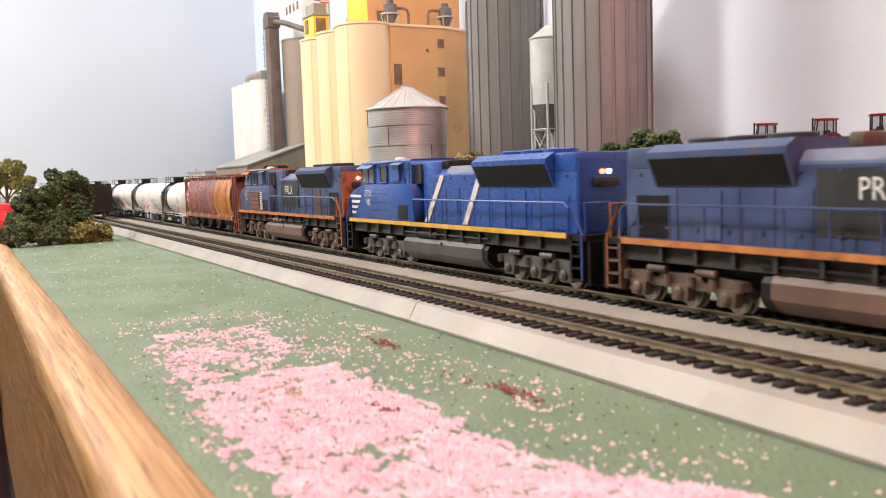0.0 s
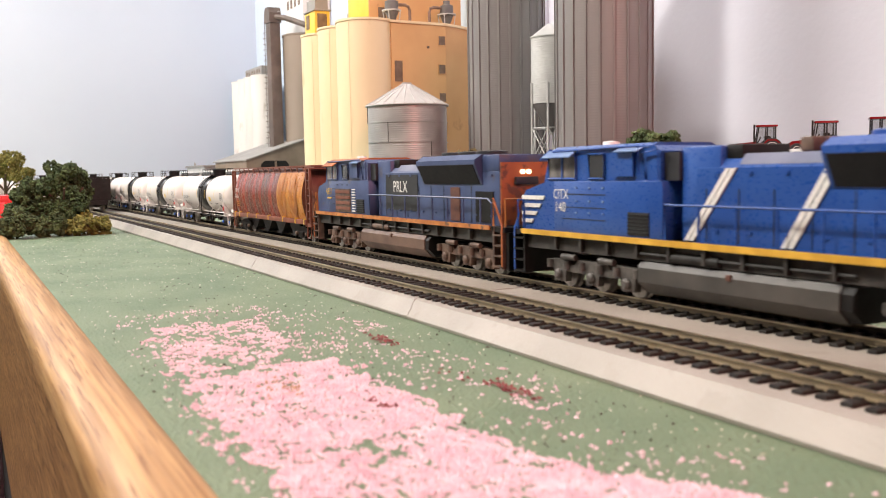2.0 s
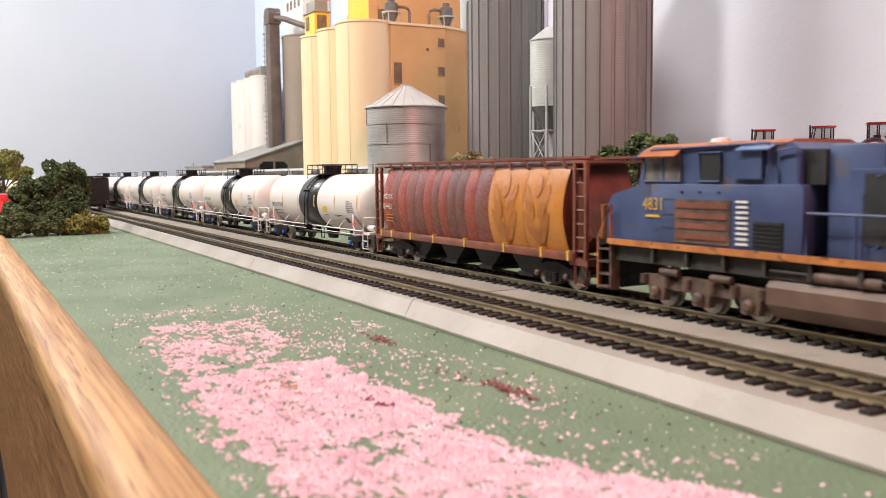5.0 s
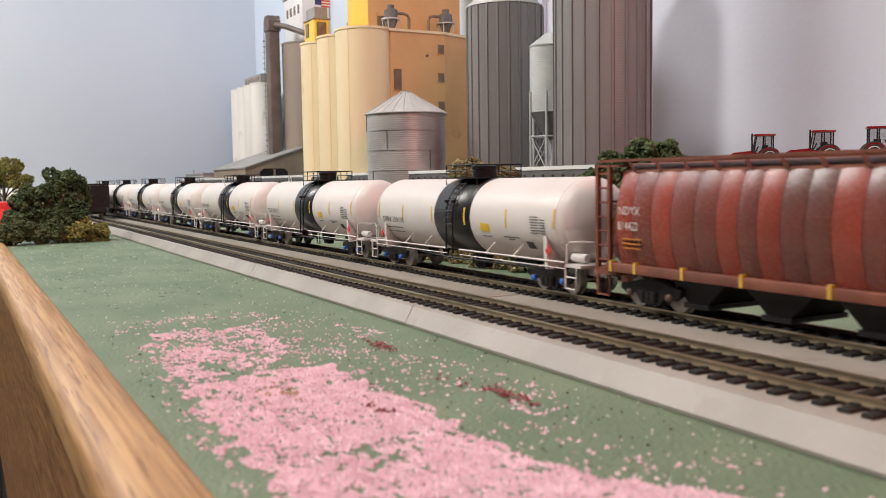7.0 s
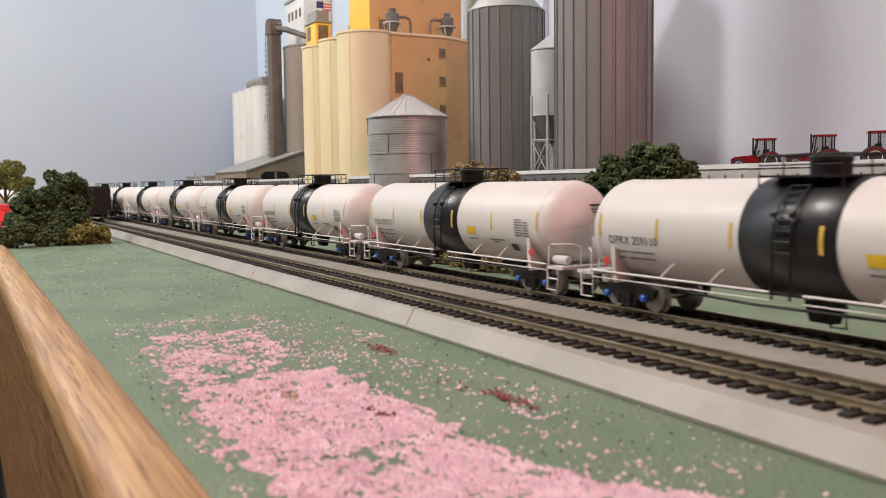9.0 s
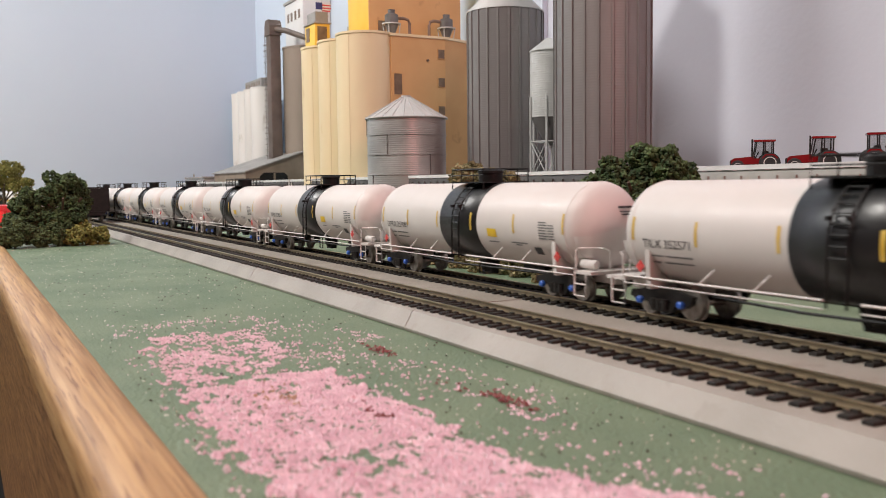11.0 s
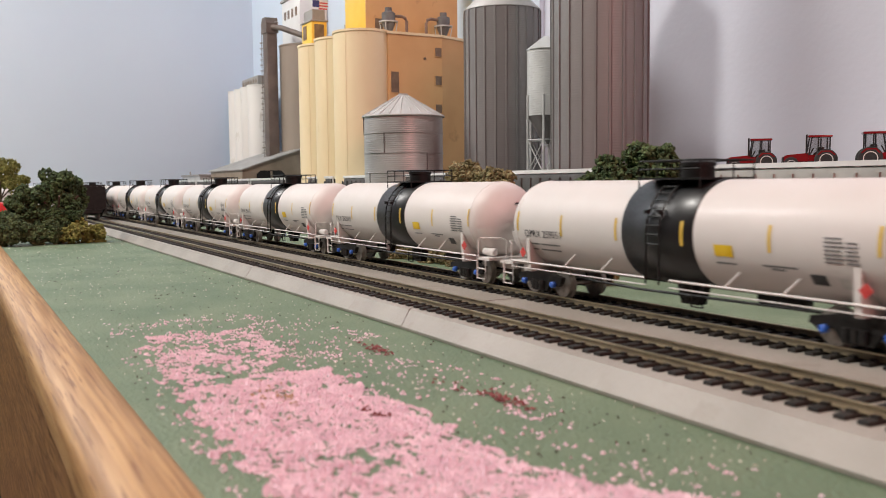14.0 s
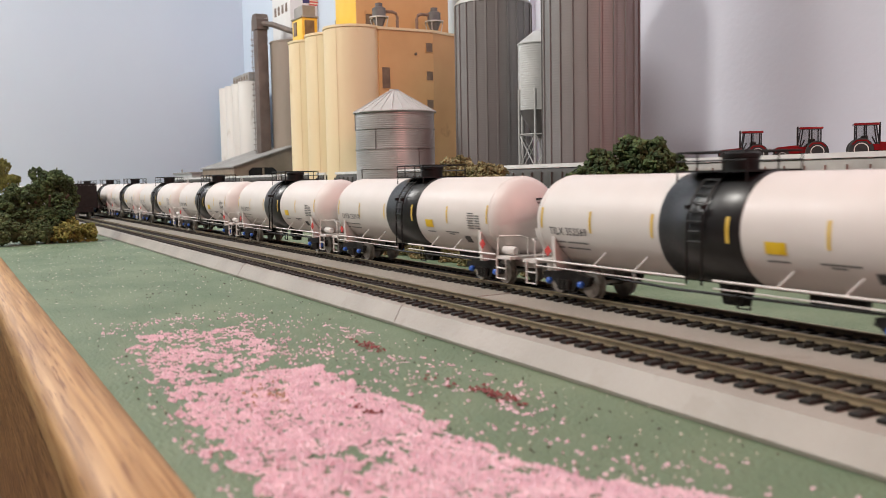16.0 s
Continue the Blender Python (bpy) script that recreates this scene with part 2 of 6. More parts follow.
LEAFDARK = pmat("dark_green_foam_foliage", (0.026, 0.050, 0.018), (0.085, 0.125, 0.046), 120, 0.95, bump=0.6, fine=1500, dist=0.0006, per_island=0.45)
LEAFMID = pmat("mid_green_foam_foliage", (0.036, 0.058, 0.022), (0.10, 0.13, 0.052), 120, 0.95, bump=0.6, fine=1500, dist=0.0006, per_island=0.45)
LEAFOLIVE = pmat("olive_foam_foliage", (0.12, 0.125, 0.026), (0.25, 0.23, 0.065), 120, 0.95, bump=0.6, fine=1500, dist=0.0006, per_island=0.45)
LEAFPALE = pmat("pale_olive_foam_foliage", (0.16, 0.14, 0.06), (0.26, 0.23, 0.12), 120, 0.95, bump=0.6, fine=1500, dist=0.0006, per_island=0.45)
BARK = pmat("brown_twig", (0.06, 0.04, 0.025), (0.11, 0.075, 0.05), 200, 0.85)
YARDGREY = pmat("pale_grey_hopper_paint", (0.30, 0.29, 0.27), (0.40, 0.385, 0.36), 40, 0.5, third=(0.38, 0.35, 0.31), third_scale=90, third_at=0.63)
YARDDARK = pmat("dark_grey_hopper_paint", (0.055, 0.052, 0.050), (0.095, 0.090, 0.085), 40, 0.5)
YARDWHITE = pmat("white_roof_paint", (0.62, 0.61, 0.60), (0.72, 0.71, 0.70), 40, 0.5)
YARDCREAM = pmat("tan_crate_wood", (0.36, 0.25, 0.15), (0.48, 0.35, 0.22), 120, 0.5)
TRACTORRED = pmat("glossy_red_tractor_paint", (0.18, 0.008, 0.011), (0.25, 0.012, 0.015), 60, 0.22, coat=0.4, bump=0.0)
TYRE = pmat("black_rubber_tyre", (0.014, 0.014, 0.014), (0.03, 0.03, 0.03), 300, 0.75)
RIMGREY = pmat("pale_grey_rim", (0.52, 0.51, 0.48), (0.64, 0.62, 0.59), 200, 0.4)
TRUCKRED = pmat("bright_red_body", (0.62, 0.015, 0.02), (0.70, 0.03, 0.03), 50, 0.3, coat=0.3, bump=0)
DUCTBROWN = pmat("brown_duct", (0.17, 0.11, 0.08), (0.24, 0.16, 0.12), 80, 0.5)
CYCLONE = pmat("grey_cyclone", (0.10, 0.10, 0.10), (0.16, 0.155, 0.15), 80, 0.45)
FLAGRED = pmat("red_flag_cloth", (0.55, 0.06, 0.08), (0.62, 0.09, 0.10), 300, 0.7)
FLAGWHITE = pmat("white_flag_cloth", (0.75, 0.73, 0.72), (0.80, 0.78, 0.77), 300, 0.7)
FLAGBLUE = pmat("blue_flag_cloth", (0.03, 0.04, 0.16), (0.05, 0.06, 0.22), 300, 0.7)


# ---- mesh helpers ----
def link(name, mesh, material, parent=None, label="", m=None, sharp=35):
    for extra in material if isinstance(material, (list, tuple)) else (material,):
        if len(mesh.materials) < (len(material) if isinstance(material, (list, tuple)) else 1):
            mesh.materials.append(extra)
    if sharp:
        for p in mesh.polygons:
            p.use_smooth = True
        mesh.set_sharp_from_angle(angle=radians(sharp))
    ob = new(name, mesh)
    ob.parent = parent
    if m is not None:
        ob.matrix_basis = m
    if label:
        tagged(ob, label)
    return ob


def part(name, bm, material, parent, label="", m=None, sharp=35):
    mesh = bpy.data.meshes.new(name)
    bmesh.ops.recalc_face_normals(bm, faces=bm.faces)
    bm.to_mesh(mesh)
    bm.free()
    return link(name, mesh, material, parent, label, m, sharp)


def share(name, ob, parent, m, label=""):
    o = new(name, ob.data)
    o.parent = parent
    o.matrix_basis = m
    if label:
        tagged(o, label)
    return o


def thing(name, label, category, m=None, group="", kind=""):
    e = new(name)
    e.empty_display_size = 0.01
    if m is not None:
        e.matrix_basis = m
    return tagged(e, label, category, group, kind)


def box(bm, x0, x1, y0, y1, z0, z1, bevel=0.0):
    v = [bm.verts.new((x, y, z)) for z in (z0, z1) for y in (y0, y1) for x in (x0, x1)]
    f = [bm.faces.new([v[i] for i in q]) for q in ((0, 2, 3, 1), (4, 5, 7, 6), (0, 1, 5, 4), (2, 6, 7, 3), (0, 4, 6, 2), (1, 3, 7, 5))]
    if bevel:
        bmesh.ops.bevel(bm, geom=list({e for q in f for e in q.edges}), offset=bevel, segments=2, affect="EDGES", profile=0.5)
    return bm


def tube(bm, pts, r, seg=6):
    """A round bar along a line of points."""
    rings = []
    pts = [Vector(p) for p in pts]
    for i, p in enumerate(pts):
        d = (pts[min(i + 1, len(pts) - 1)] - pts[max(i - 1, 0)]).normalized()
        side = d.cross(Vector((0, 0, 1)) if abs(d.z) < 0.9 else Vector((1, 0, 0))).normalized()
        up = side.cross(d)
        rings.append([bm.verts.new(p + r * (math.cos(2 * math.pi * k / seg) * side + math.sin(2 * math.pi * k / seg) * up)) for k in range(seg)])
    for a, b in zip(rings, rings[1:]):
        for k in range(seg):
            bm.faces.new([a[k], a[(k + 1) % seg], b[(k + 1) % seg], b[k]])
    bm.faces.new(rings[0])
    bm.faces.new(rings[-1])
    return bm


def lathe(bm, profile, seg=32, axis="z", centre=(0, 0, 0), start=0.0, sweep=2 * math.pi):
    """Turns (radius, height) rows round an axis."""
    full = abs(sweep - 2 * math.pi) < 1e-6
    count = seg if full else seg + 1
    rings = []
    for r, h in profile:
        ring = []
        for k in range(count):
            a = start + sweep * k / seg
            c, s = r * math.cos(a), r * math.sin(a)
            p = {"z": (c, s, h), "x": (h, c, s), "y": (c, h, s)}[axis]
            ring.append(bm.verts.new([p[i] + centre[i] for i in range(3)]))
        rings.append(ring)
    for a, b in zip(rings, rings[1:]):
        for k in range(seg):
            j = (k + 1) % count
            bm.faces.new([a[k], a[j], b[j], b[k]])
    if full:
        for ring, (r, h) in ((rings[0], profile[0]), (rings[-1], profile[-1])):
            if r > 1e-6:
                bm.faces.new(ring)
        bmesh.ops.remove_doubles(bm, verts=[v for q in (rings[0], rings[-1]) for v in q], dist=1e-7)
    return bm


def prism(bm, outline, lo, hi, axis="x"):
    """An outline in the plane across an axis, drawn out along it."""
    def at(a, b, h):
        return {"x": (h, a, b), "y": (a, h, b), "z": (a, b, h)}[axis]
    p = [bm.verts.new(at(a, b, lo)) for a, b in outline]
    q = [bm.verts.new(at(a, b, hi)) for a, b in outline]
    n = len(outline)
    for k in range(n):
        bm.faces.new([p[k], p[(k + 1) % n], q[(k + 1) % n], q[k]])
    bm.faces.new(p[::-1])
    bm.faces.new(q)
    return bm


def nb():
    return bmesh.new()


def words(name, text, size, material, parent, m, bend=0.0, label="", wide=1.0, flip=1):
    """Lettering as thin mesh in the plane x-z, facing -y; bend: the radius of the cylinder that it lies on (axis z0 given by m)."""
    c = bpy.data.curves.new(name, "FONT")
    c.body, c.size, c.align_x, c.align_y = text, size, "LEFT", "CENTER"
    c.resolution_u = 2
    o = bpy.data.objects.new("lettering", c)
    scene.collection.objects.link(o)
    mesh = bpy.data.meshes.new_from_object(o.evaluated_get(bpy.context.evaluated_depsgraph_get()))
    bpy.data.objects.remove(o)
    mesh.name = name
    for v in mesh.vertices:
        x, z = v.co.x * wide, v.co.y
        y = 0.0
        v.co = (x, y, z)
    if bend:
        z_mid = bend[1]
        for v in mesh.vertices:
            z = v.co.z + z_mid
            v.co.z = z
            v.co.y = -math.sqrt(max(bend[0] ** 2 - z ** 2, 0)) - 0.00015
    mesh.materials.clear()
    return link(name, mesh, material, parent, label, m, 0)


ZR = 0.0105      # top of the rails above the board
Y1, Y2 = 0.1720, 0.2224
TIE_STEP = 0.00605
BEND_X, BEND_R = -1.56, 0.70


def along(s, lateral=0.0, z=0.0):
    """A pose on the main track: straight, and beyond BEND_X a curve towards the aisle. s grows the way the train runs."""
    if s >= BEND_X:
        return pose(s, Y2 + lateral, z)
    a = (BEND_X - s) / BEND_R
    r = BEND_R + lateral
    return pose(BEND_X - r * math.sin(a), Y2 - BEND_R + r * math.cos(a), z, 0, 0, math.degrees(a))


# ---- the room and the board ----
def room():
    def slab(name, b, material, label):
        ob = part(name, box(nb(), *b), material, None, label, sharp=0)
        tagged(ob, kind="structure")
        return ob
    slab("wall_north", (-2.6, 2.6, 0.72, 0.80, -1.1, 1.45), WALLPAINT, "smooth painted lilac-white room wall behind the layout")
    slab("wall_west", (-2.42, -2.34, -2.6, 0.72, -1.1, 1.45), SKYPAINT, "pale blue painted wall as a sky backdrop")
    # added out of view; dark surfaces hold down the fill light
    slab("wall_south", (-2.42, 2.6, -2.68, -2.6, -1.1, 1.45), UNSEENWALL, "unseen wall across the aisle, brown to cut bounce")
    slab("wall_east", (2.52, 2.6, -2.6, 0.72, -1.1, 1.45), UNSEENWALL, "unseen end wall, brown to cut bounce")
    slab("ceiling", (-2.6, 2.6, -2.68, 0.80, 1.45, 1.5), CEIL, "unseen room ceiling, grey to cut bounce")
    slab("floor", (-2.6, 2.6, -2.68, 0.80, -1.15, -1.1), FLOORM, "dark carpeted floor of the train room")
    # the painted sky runs on along the back wall behind the elevator
    bm = box(nb(), -2.34, -1.02, 0.712, 0.7198, 0.0, 1.44)
    tagged(part("backdrop", bm, SKYPAINT, None, "pale blue painted sky panel on the back wall", sharp=0), kind="structure")
    # the board
    bm = nb()
    box(bm, -2.34, 2.5, 0.0375, 0.7115, -0.02, 0.0)
    box(bm, -2.34, -1.06, -1.75, 0.0375, -0.02, 0.0)
    tagged(part("ground", bm, GREEN, None, "green painted layout board with scattered crumbs", sharp=0), kind="structure")
    # oak rim: rounded cap and the panel under it
    rim = thing("trim", "varnished oak edge rail along the layout board", "trim", kind="structure")
    x0, x1 = -1.055, 2.5
    cap = [(0.0370, -0.004), (0.0370, 0.0008), (0.0355, 0.0026), (0.0325, 0.0041), (0.0290, 0.0047), (0.0255, 0.0044), (0.0225, 0.0034), (0.0200, 0.0016), (0.0192, -0.0008), (0.0190, -0.0030), (0.0190, -0.0060), (0.0212, -0.0078), (0.0370, -0.0078)]
    part("oak_cap", prism(nb(), cap, x0, x1), OAK, rim, "golden oak cap with a rounded top edge", sharp=50)
    part("oak_panel", box(nb(), x0, x1, 0.0225, 0.0370, -0.195, -0.0079), OAKSIDE, rim, "darker oak face board")
    part("skirt", box(nb(), x0, x1, 0.0240, 0.0300, -1.1, -0.1955), BLACKCLOTH, rim, "black cloth skirt below the board")


def roadbed():
    bed = thing("roadbed", "grey painted foam roadbed under two tracks, with butt joints", "roadbed", kind="structure")
    L, gap = 0.213, 0.0003
    outline = [(0.1510, 0.0002), (0.1508, 0.0013), (0.1555, 0.0071), (0.1572, 0.0076), (0.2440, 0.0076), (0.2545, 0.0002)]
    bm = nb()
    lean = 0.008          # the butt joints run a little aslant
    def ring(x, near):
        return [bm.verts.new((x - lean * (y - 0.1508) / 0.015 if y < 0.1660 else x - lean, y, z)) for y, z in outline]
    a, b = ring(gap, True), ring(L - gap, True)
    for k in range(len(outline)):
        j = (k + 1) % len(outline)
        bm.faces.new([a[k], a[j], b[j], b[k]])
    bm.faces.new(a)
    bm.faces.new(b[::-1])
    first = None
    for i in range(-5, 13):
        # the piece beside the loose foam lies slightly askew, and those past it follow
        m = pose(-0.3093 + i * L, (0.17 if i == 0 else 0) - (0.0034 if i > 0 else 0), 0.00005 * (i % 3), 0, 0, -0.9 if i == 0 else 0) @ pose(0, -0.17 if i == 0 else 0, 0)
        if first is None:
            first = part("roadbed_section", bm, BEDGREY, bed, "", m, 20)
        else:
            share("roadbed_section", first, bed, m)
    # the joints' dark bottoms and the curved stretch beyond
    bm = nb()
    prism(bm, [(0.1530, 0.0003), (0.1640, 0.0050), (0.2430, 0.0054), (0.2520, 0.0003)], -1.36, 2.45)
    part("joint_filler", bm, BLACKCLOTH, bed)
    bm = nb()
    rows = []
    for k in range(42):
        s = -1.372 - k * 0.05
        m = along(s)
        rows.append([bm.verts.new(m @ Vector((0, y - Y2, z))) for y, z in outline])
    for a, b in zip(rows, rows[1:]):
        for k in range(len(outline) - 1):
            bm.faces.new([a[k], a[k + 1], b[k + 1], b[k]])
    part("curved_roadbed", bm, BEDGREY, bed, "", None, 20)
    bm = box(nb(), -2.2, 2.4, 0.446, 0.525, 0.0002, 0.0068)
    box(bm, -0.385, 1.25, 0.395, 0.4455, 0.0002, 0.0068)
    yard = part("yard_roadbed", bm, BEDGREY, None, "grey roadbed strip under the yard track", sharp=0)
    tagged(yard, kind="structure")


def rails(track, ways, name="rail"):
    """Rails along lists of (point, side direction): foot, web and a bright head."""
    foot = [(-0.0011, 0.0), (0.0011, 0.0), (0.0011, 0.00035), (0.0004, 0.0006), (0.00035, 0.0014), (0.00062, 0.0017), (0.00062, 0.00205), (-0.00062, 0.00205), (-0.00062, 0.0017), (-0.00035, 0.0014), (-0.0004, 0.0006), (-0.0011, 0.00035)]
    for way in ways:
        bm = nb()
        rings = []
        for p, side in way:
            rings.append([bm.verts.new(p + side * a + Vector((0, 0, b))) for a, b in foot])
        for a, b in zip(rings, rings[1:]):
            for k in range(len(foot)):
                j = (k + 1) % len(foot)
                f = bm.faces.new([a[k], a[j], b[j], b[k]])
                f.material_index = 1 if k in (5, 6, 7) else 0
        part(name, bm, (RAILSIDE, RAILTOP), track, "", None, 0)


def tie_mesh():
    bm = box(nb(), -0.00155, 0.00155, -0.0142, 0.0142, 0.0, 0.0021, 0.0004)
    for y in (-0.00825, 0.00825):
        for dy in (-0.0019, 0.0019):
            box(bm, -0.0010, 0.0010, y + dy - 0.0006, y + dy + 0.0006, 0.0018, 0.0027)
    mesh = bpy.data.meshes.new("tie")
    bm.to_mesh(mesh)
    bm.free()
    mesh.materials.append(TIE)
    return mesh


def tracks():
    mesh = tie_mesh()
    zb = ZR - 0.0021 - 0.0019
    rng = random.Random(4)
    for name, label, lateral in (("front_track", "empty front track with brown ties and weathered rails", Y1 - Y2), ("main_track", "track with brown ties that carries the train", 0.0)):
        t = thing(name, label, "railway track", kind="structure")
        stations = [2.4, BEND_X] + [BEND_X - 0.03 * k for k in range(1, 76)]
        ways = []
        for side in (-0.00825, 0.00825):
            way = []
            for s in stations:
                m = along(s, lateral + side, ZR - 0.00205)
                way.append((m.translation.copy(), (m.to_3x3() @ Vector((0, 1, 0)))))
            ways.append(way)
        rails(t, ways)
        far = nb()
        s, k = 2.38, 0
        while s > -3.6:
            m = along(s + rng.uniform(-0.0004, 0.0004), lateral, zb) @ pose(0, rng.uniform(-0.0004, 0.0004), 0, 0, 0, rng.uniform(-1, 1))
            if -1.42 < s < 0.42:
                o = new("tie", mesh)
                o.parent, o.matrix_basis = t, m
            else:
                box_at = [m @ Vector(c) for c in ((-0.0015, -0.0149, 0), (0.0015, -0.0149, 0), (0.0015, 0.0149, 0), (-0.0015, 0.0149, 0))]
                lo = [far.verts.new(c) for c in box_at]
                hi = [far.verts.new(c + Vector((0, 0, 0.0019))) for c in box_at]
                far.faces.new(hi)
                for q in range(4):
                    far.faces.new([lo[q], lo[(q + 1) % 4], hi[(q + 1) % 4], hi[q]])
            s -= TIE_STEP
        tagged(part("far_ties", far, TIE, t, "", None, 0), kind="stuff")
    t = thing("yard_track", "yard track beside the wall under the standing hoppers", "railway track", kind="structure")
    ways = [[(Vector((x, 0.48 + side, ZR - 0.00205)), Vector((0, 1, 0))) for x in (2.3, -2.15)] for side in (-0.00825, 0.00825)]
    rails(t, ways)
    far = nb()
    for k in range(650):
        x = 2.25 - k * TIE_STEP
        box(far, x - 0.0015, x + 0.0015, 0.4651, 0.4949, zb, zb + 0.0019)
    tagged(part("yard_ties", far, TIE, t, "", None, 0), kind="stuff")
    t = thing("siding_track", "short siding beside the yard track", "railway track", kind="structure")
    rails(t, [[(Vector((x, 0.425 + side, ZR - 0.00205)), Vector((0, 1, 0))) for x in (1.2, -0.37)] for side in (-0.00825, 0.00825)])
    far = nb()
    for k in range(238):
        x = 1.19 - k * TIE_STEP
        box(far, x - 0.0013, x + 0.0013, 0.4108, 0.4392, zb, zb + 0.0019)
    tagged(part("siding_ties", far, TIE, t, "", None, 0), kind="stuff")


# the pink foam: a thin patch, a thick patch, the bare spot in it, and the outline of the sparse strewing
FOAM_THIN = [(-0.33, 0.056), (-0.349, 0.071), (-0.338, 0.099), (-0.296, 0.098), (-0.267, 0.084), (-0.262, 0.075), (-0.247, 0.053), (-0.258, 0.048), (-0.293, 0.052)]
FOAM_THICK = [(-0.25, 0.054), (-0.248, 0.066), (-0.257, 0.083), (-0.252, 0.1), (-0.217, 0.097), (-0.196, 0.099), (-0.167, 0.097), (-0.152, 0.099), (-0.139, 0.098), (-0.126, 0.108), (-0.105, 0.118), (-0.03, 0.118), (-0.03, 0.047), (-0.195, 0.049), (-0.221, 0.048)]
FOAM_BARE = [(-0.169, 0.068), (-0.17, 0.075), (-0.164, 0.081), (-0.157, 0.077), (-0.155, 0.067), (-0.16, 0.063)]
FOAM_STREWN = [(-0.389, 0.052), (-0.384, 0.106), (-0.35, 0.13), (-0.296, 0.138), (-0.25, 0.131), (-0.199, 0.139), (-0.17, 0.129), (-0.142, 0.123), (-0.115, 0.139), (-0.03, 0.131), (-0.03, 0.044), (-0.169, 0.041), (-0.221, 0.043), (-0.292, 0.045)]


def inside(x, y, ring):
    hit = False
    for (ax, ay), (bx, by) in zip(ring, ring[1:] + ring[:1]):
        if (ay > y) != (by > y) and x < ax + (y - ay) * (bx - ax) / (by - ay):
            hit = not hit
    return hit


def flakes(name, label, category, material, spots):
    """Low crumbs of foam strewn on the board: (x, y, z, size, height)."""
    rng = random.Random(len(spots))
    verts, faces = [], []
    for x, y, z, size, high in spots:
        n = rng.choice((4, 5, 5))
        a0, base = rng.uniform(0, 6.28), len(verts)
        for k in range(n):
            a = a0 + 6.283 * k / n
            r = size * rng.uniform(0.45, 1.15)
            verts.append((x + r * math.cos(a), y + 0.8 * r * math.sin(a), z))
        verts.append((x + size * rng.uniform(-0.3, 0.3), y + size * rng.uniform(-0.3, 0.3), z + high))
        faces += [(base + k, base + (k + 1) % n, base + n) for k in range(n)]
    mesh = bpy.data.meshes.new(name)
    mesh.from_pydata(verts, [], faces)
    ob = link(name, mesh, material, None, label, None, 0)
    tagged(ob, category=category, kind="stuff")
    return ob


def crumbs():
    rng = random.Random(11)
    pink, dark, pale, maroon, brown = [], [], [], [], []

    def cloud(x, y, f, seed):
        return noise.noise(Vector((x * f + seed, y * f * 1.3, seed * 0.37)))
    while len(pink) < 50000:
        x, y = rng.uniform(-0.40, -0.03), rng.uniform(0.041, 0.142)
        u, v = x + 0.010 * cloud(x, y, 130, 3.1), y + 0.007 * cloud(x, y, 130, 7.7)
        d = 0.30 * cloud(x, y, 70, 1.3) + 0.40 * cloud(x, y, 230, 5.5) + 0.50 * cloud(x, y, 560, 2.5)
        if inside(u, v, FOAM_THICK):
            keep = d > (0.16 if inside(u, v, FOAM_BARE) else -0.21)
        elif inside(u, v, FOAM_THIN):
            keep = d > 0.06
        else:
            keep = inside(x, y, FOAM_STREWN) and d > 0.20 and rng.random() < 0.17
        if keep:
            pink.append((x, y, 0.0001, rng.uniform(0.0003, 0.0009), rng.uniform(0.0002, 0.0008)))
    for k in range(46):
        brown.append((-0.226 + rng.gauss(0, 0.008), 0.073 + rng.gauss(0, 0.004), 0.0005, rng.uniform(0.0004, 0.0009), rng.uniform(0.0003, 0.0009)))
    for k in range(1500):
        x = -0.12 - 0.90 * rng.random() ** 1.4
        y = rng.uniform(0.042, 0.149)
        big = 1.0 if k % 9 == 0 else 0.55
        (dark if rng.random() < 0.38 else pale).append((x, y, 0.0001, big * rng.uniform(0.0003, 0.0010) * (1.0 + abs(x)), rng.uniform(0.0002, 0.0007)))
    for cx, cy, n in ((-0.275, 0.1245, 34), (-0.192, 0.124, 46), (-0.199, 0.0885, 12), (-0.215, 0.120, 6)):
        for k in range(n):
            maroon.append((cx + rng.gauss(0, 0.006), cy + rng.gauss(0, 0.0016), 0.0004, rng.uniform(0.0006, 0.0014), rng.uniform(0.0003, 0.001)))
    flakes("pink_ground_foam", "pink ground foam strewn in a patch on green", "ground foam", PINK, pink)
    flakes("dark_crumb", "dark brown crumbs scattered on the green board", "debris", DARKBIT, dark)
    flakes("pale_crumb", "pale straw crumbs scattered on the green board", "debris", PALEBIT, pale)
    for cx, cy in ((-0.398, 0.067), (-0.393, 0.069), (-0.332, 0.0445), (-0.47, 0.083), (-0.60, 0.09), (-0.66, 0.075), (-0.55, 0.058), (-0.75, 0.10), (-0.72, 0.068), (-0.44, 0.105), (-0.82, 0.085), (-0.86, 0.12), (-0.68, 0.115), (-0.58, 0.125)):
        for k in range(5):
            dark.append((cx + rng.gauss(0, 0.002), cy + rng.gauss(0, 0.002), 0.0002, rng.uniform(0.0010, 0.0022), rng.uniform(0.0004, 0.0010)))
    for k in range(70):
        x, y = rng.uniform(-0.93, -0.40), rng.uniform(0.045, 0.146)
        (dark if k % 3 else pale).append((x, y, 0.0001, rng.uniform(0.0012, 0.0028), rng.uniform(0.0003, 0.0009)))
    flakes("tan_foam", "tan foam crumbs mixed into the pink patch", "ground foam", PALETAN, brown)
    flakes("maroon_foam", "maroon foam crumbs lying in small streaks", "ground foam", MAROON, maroon)


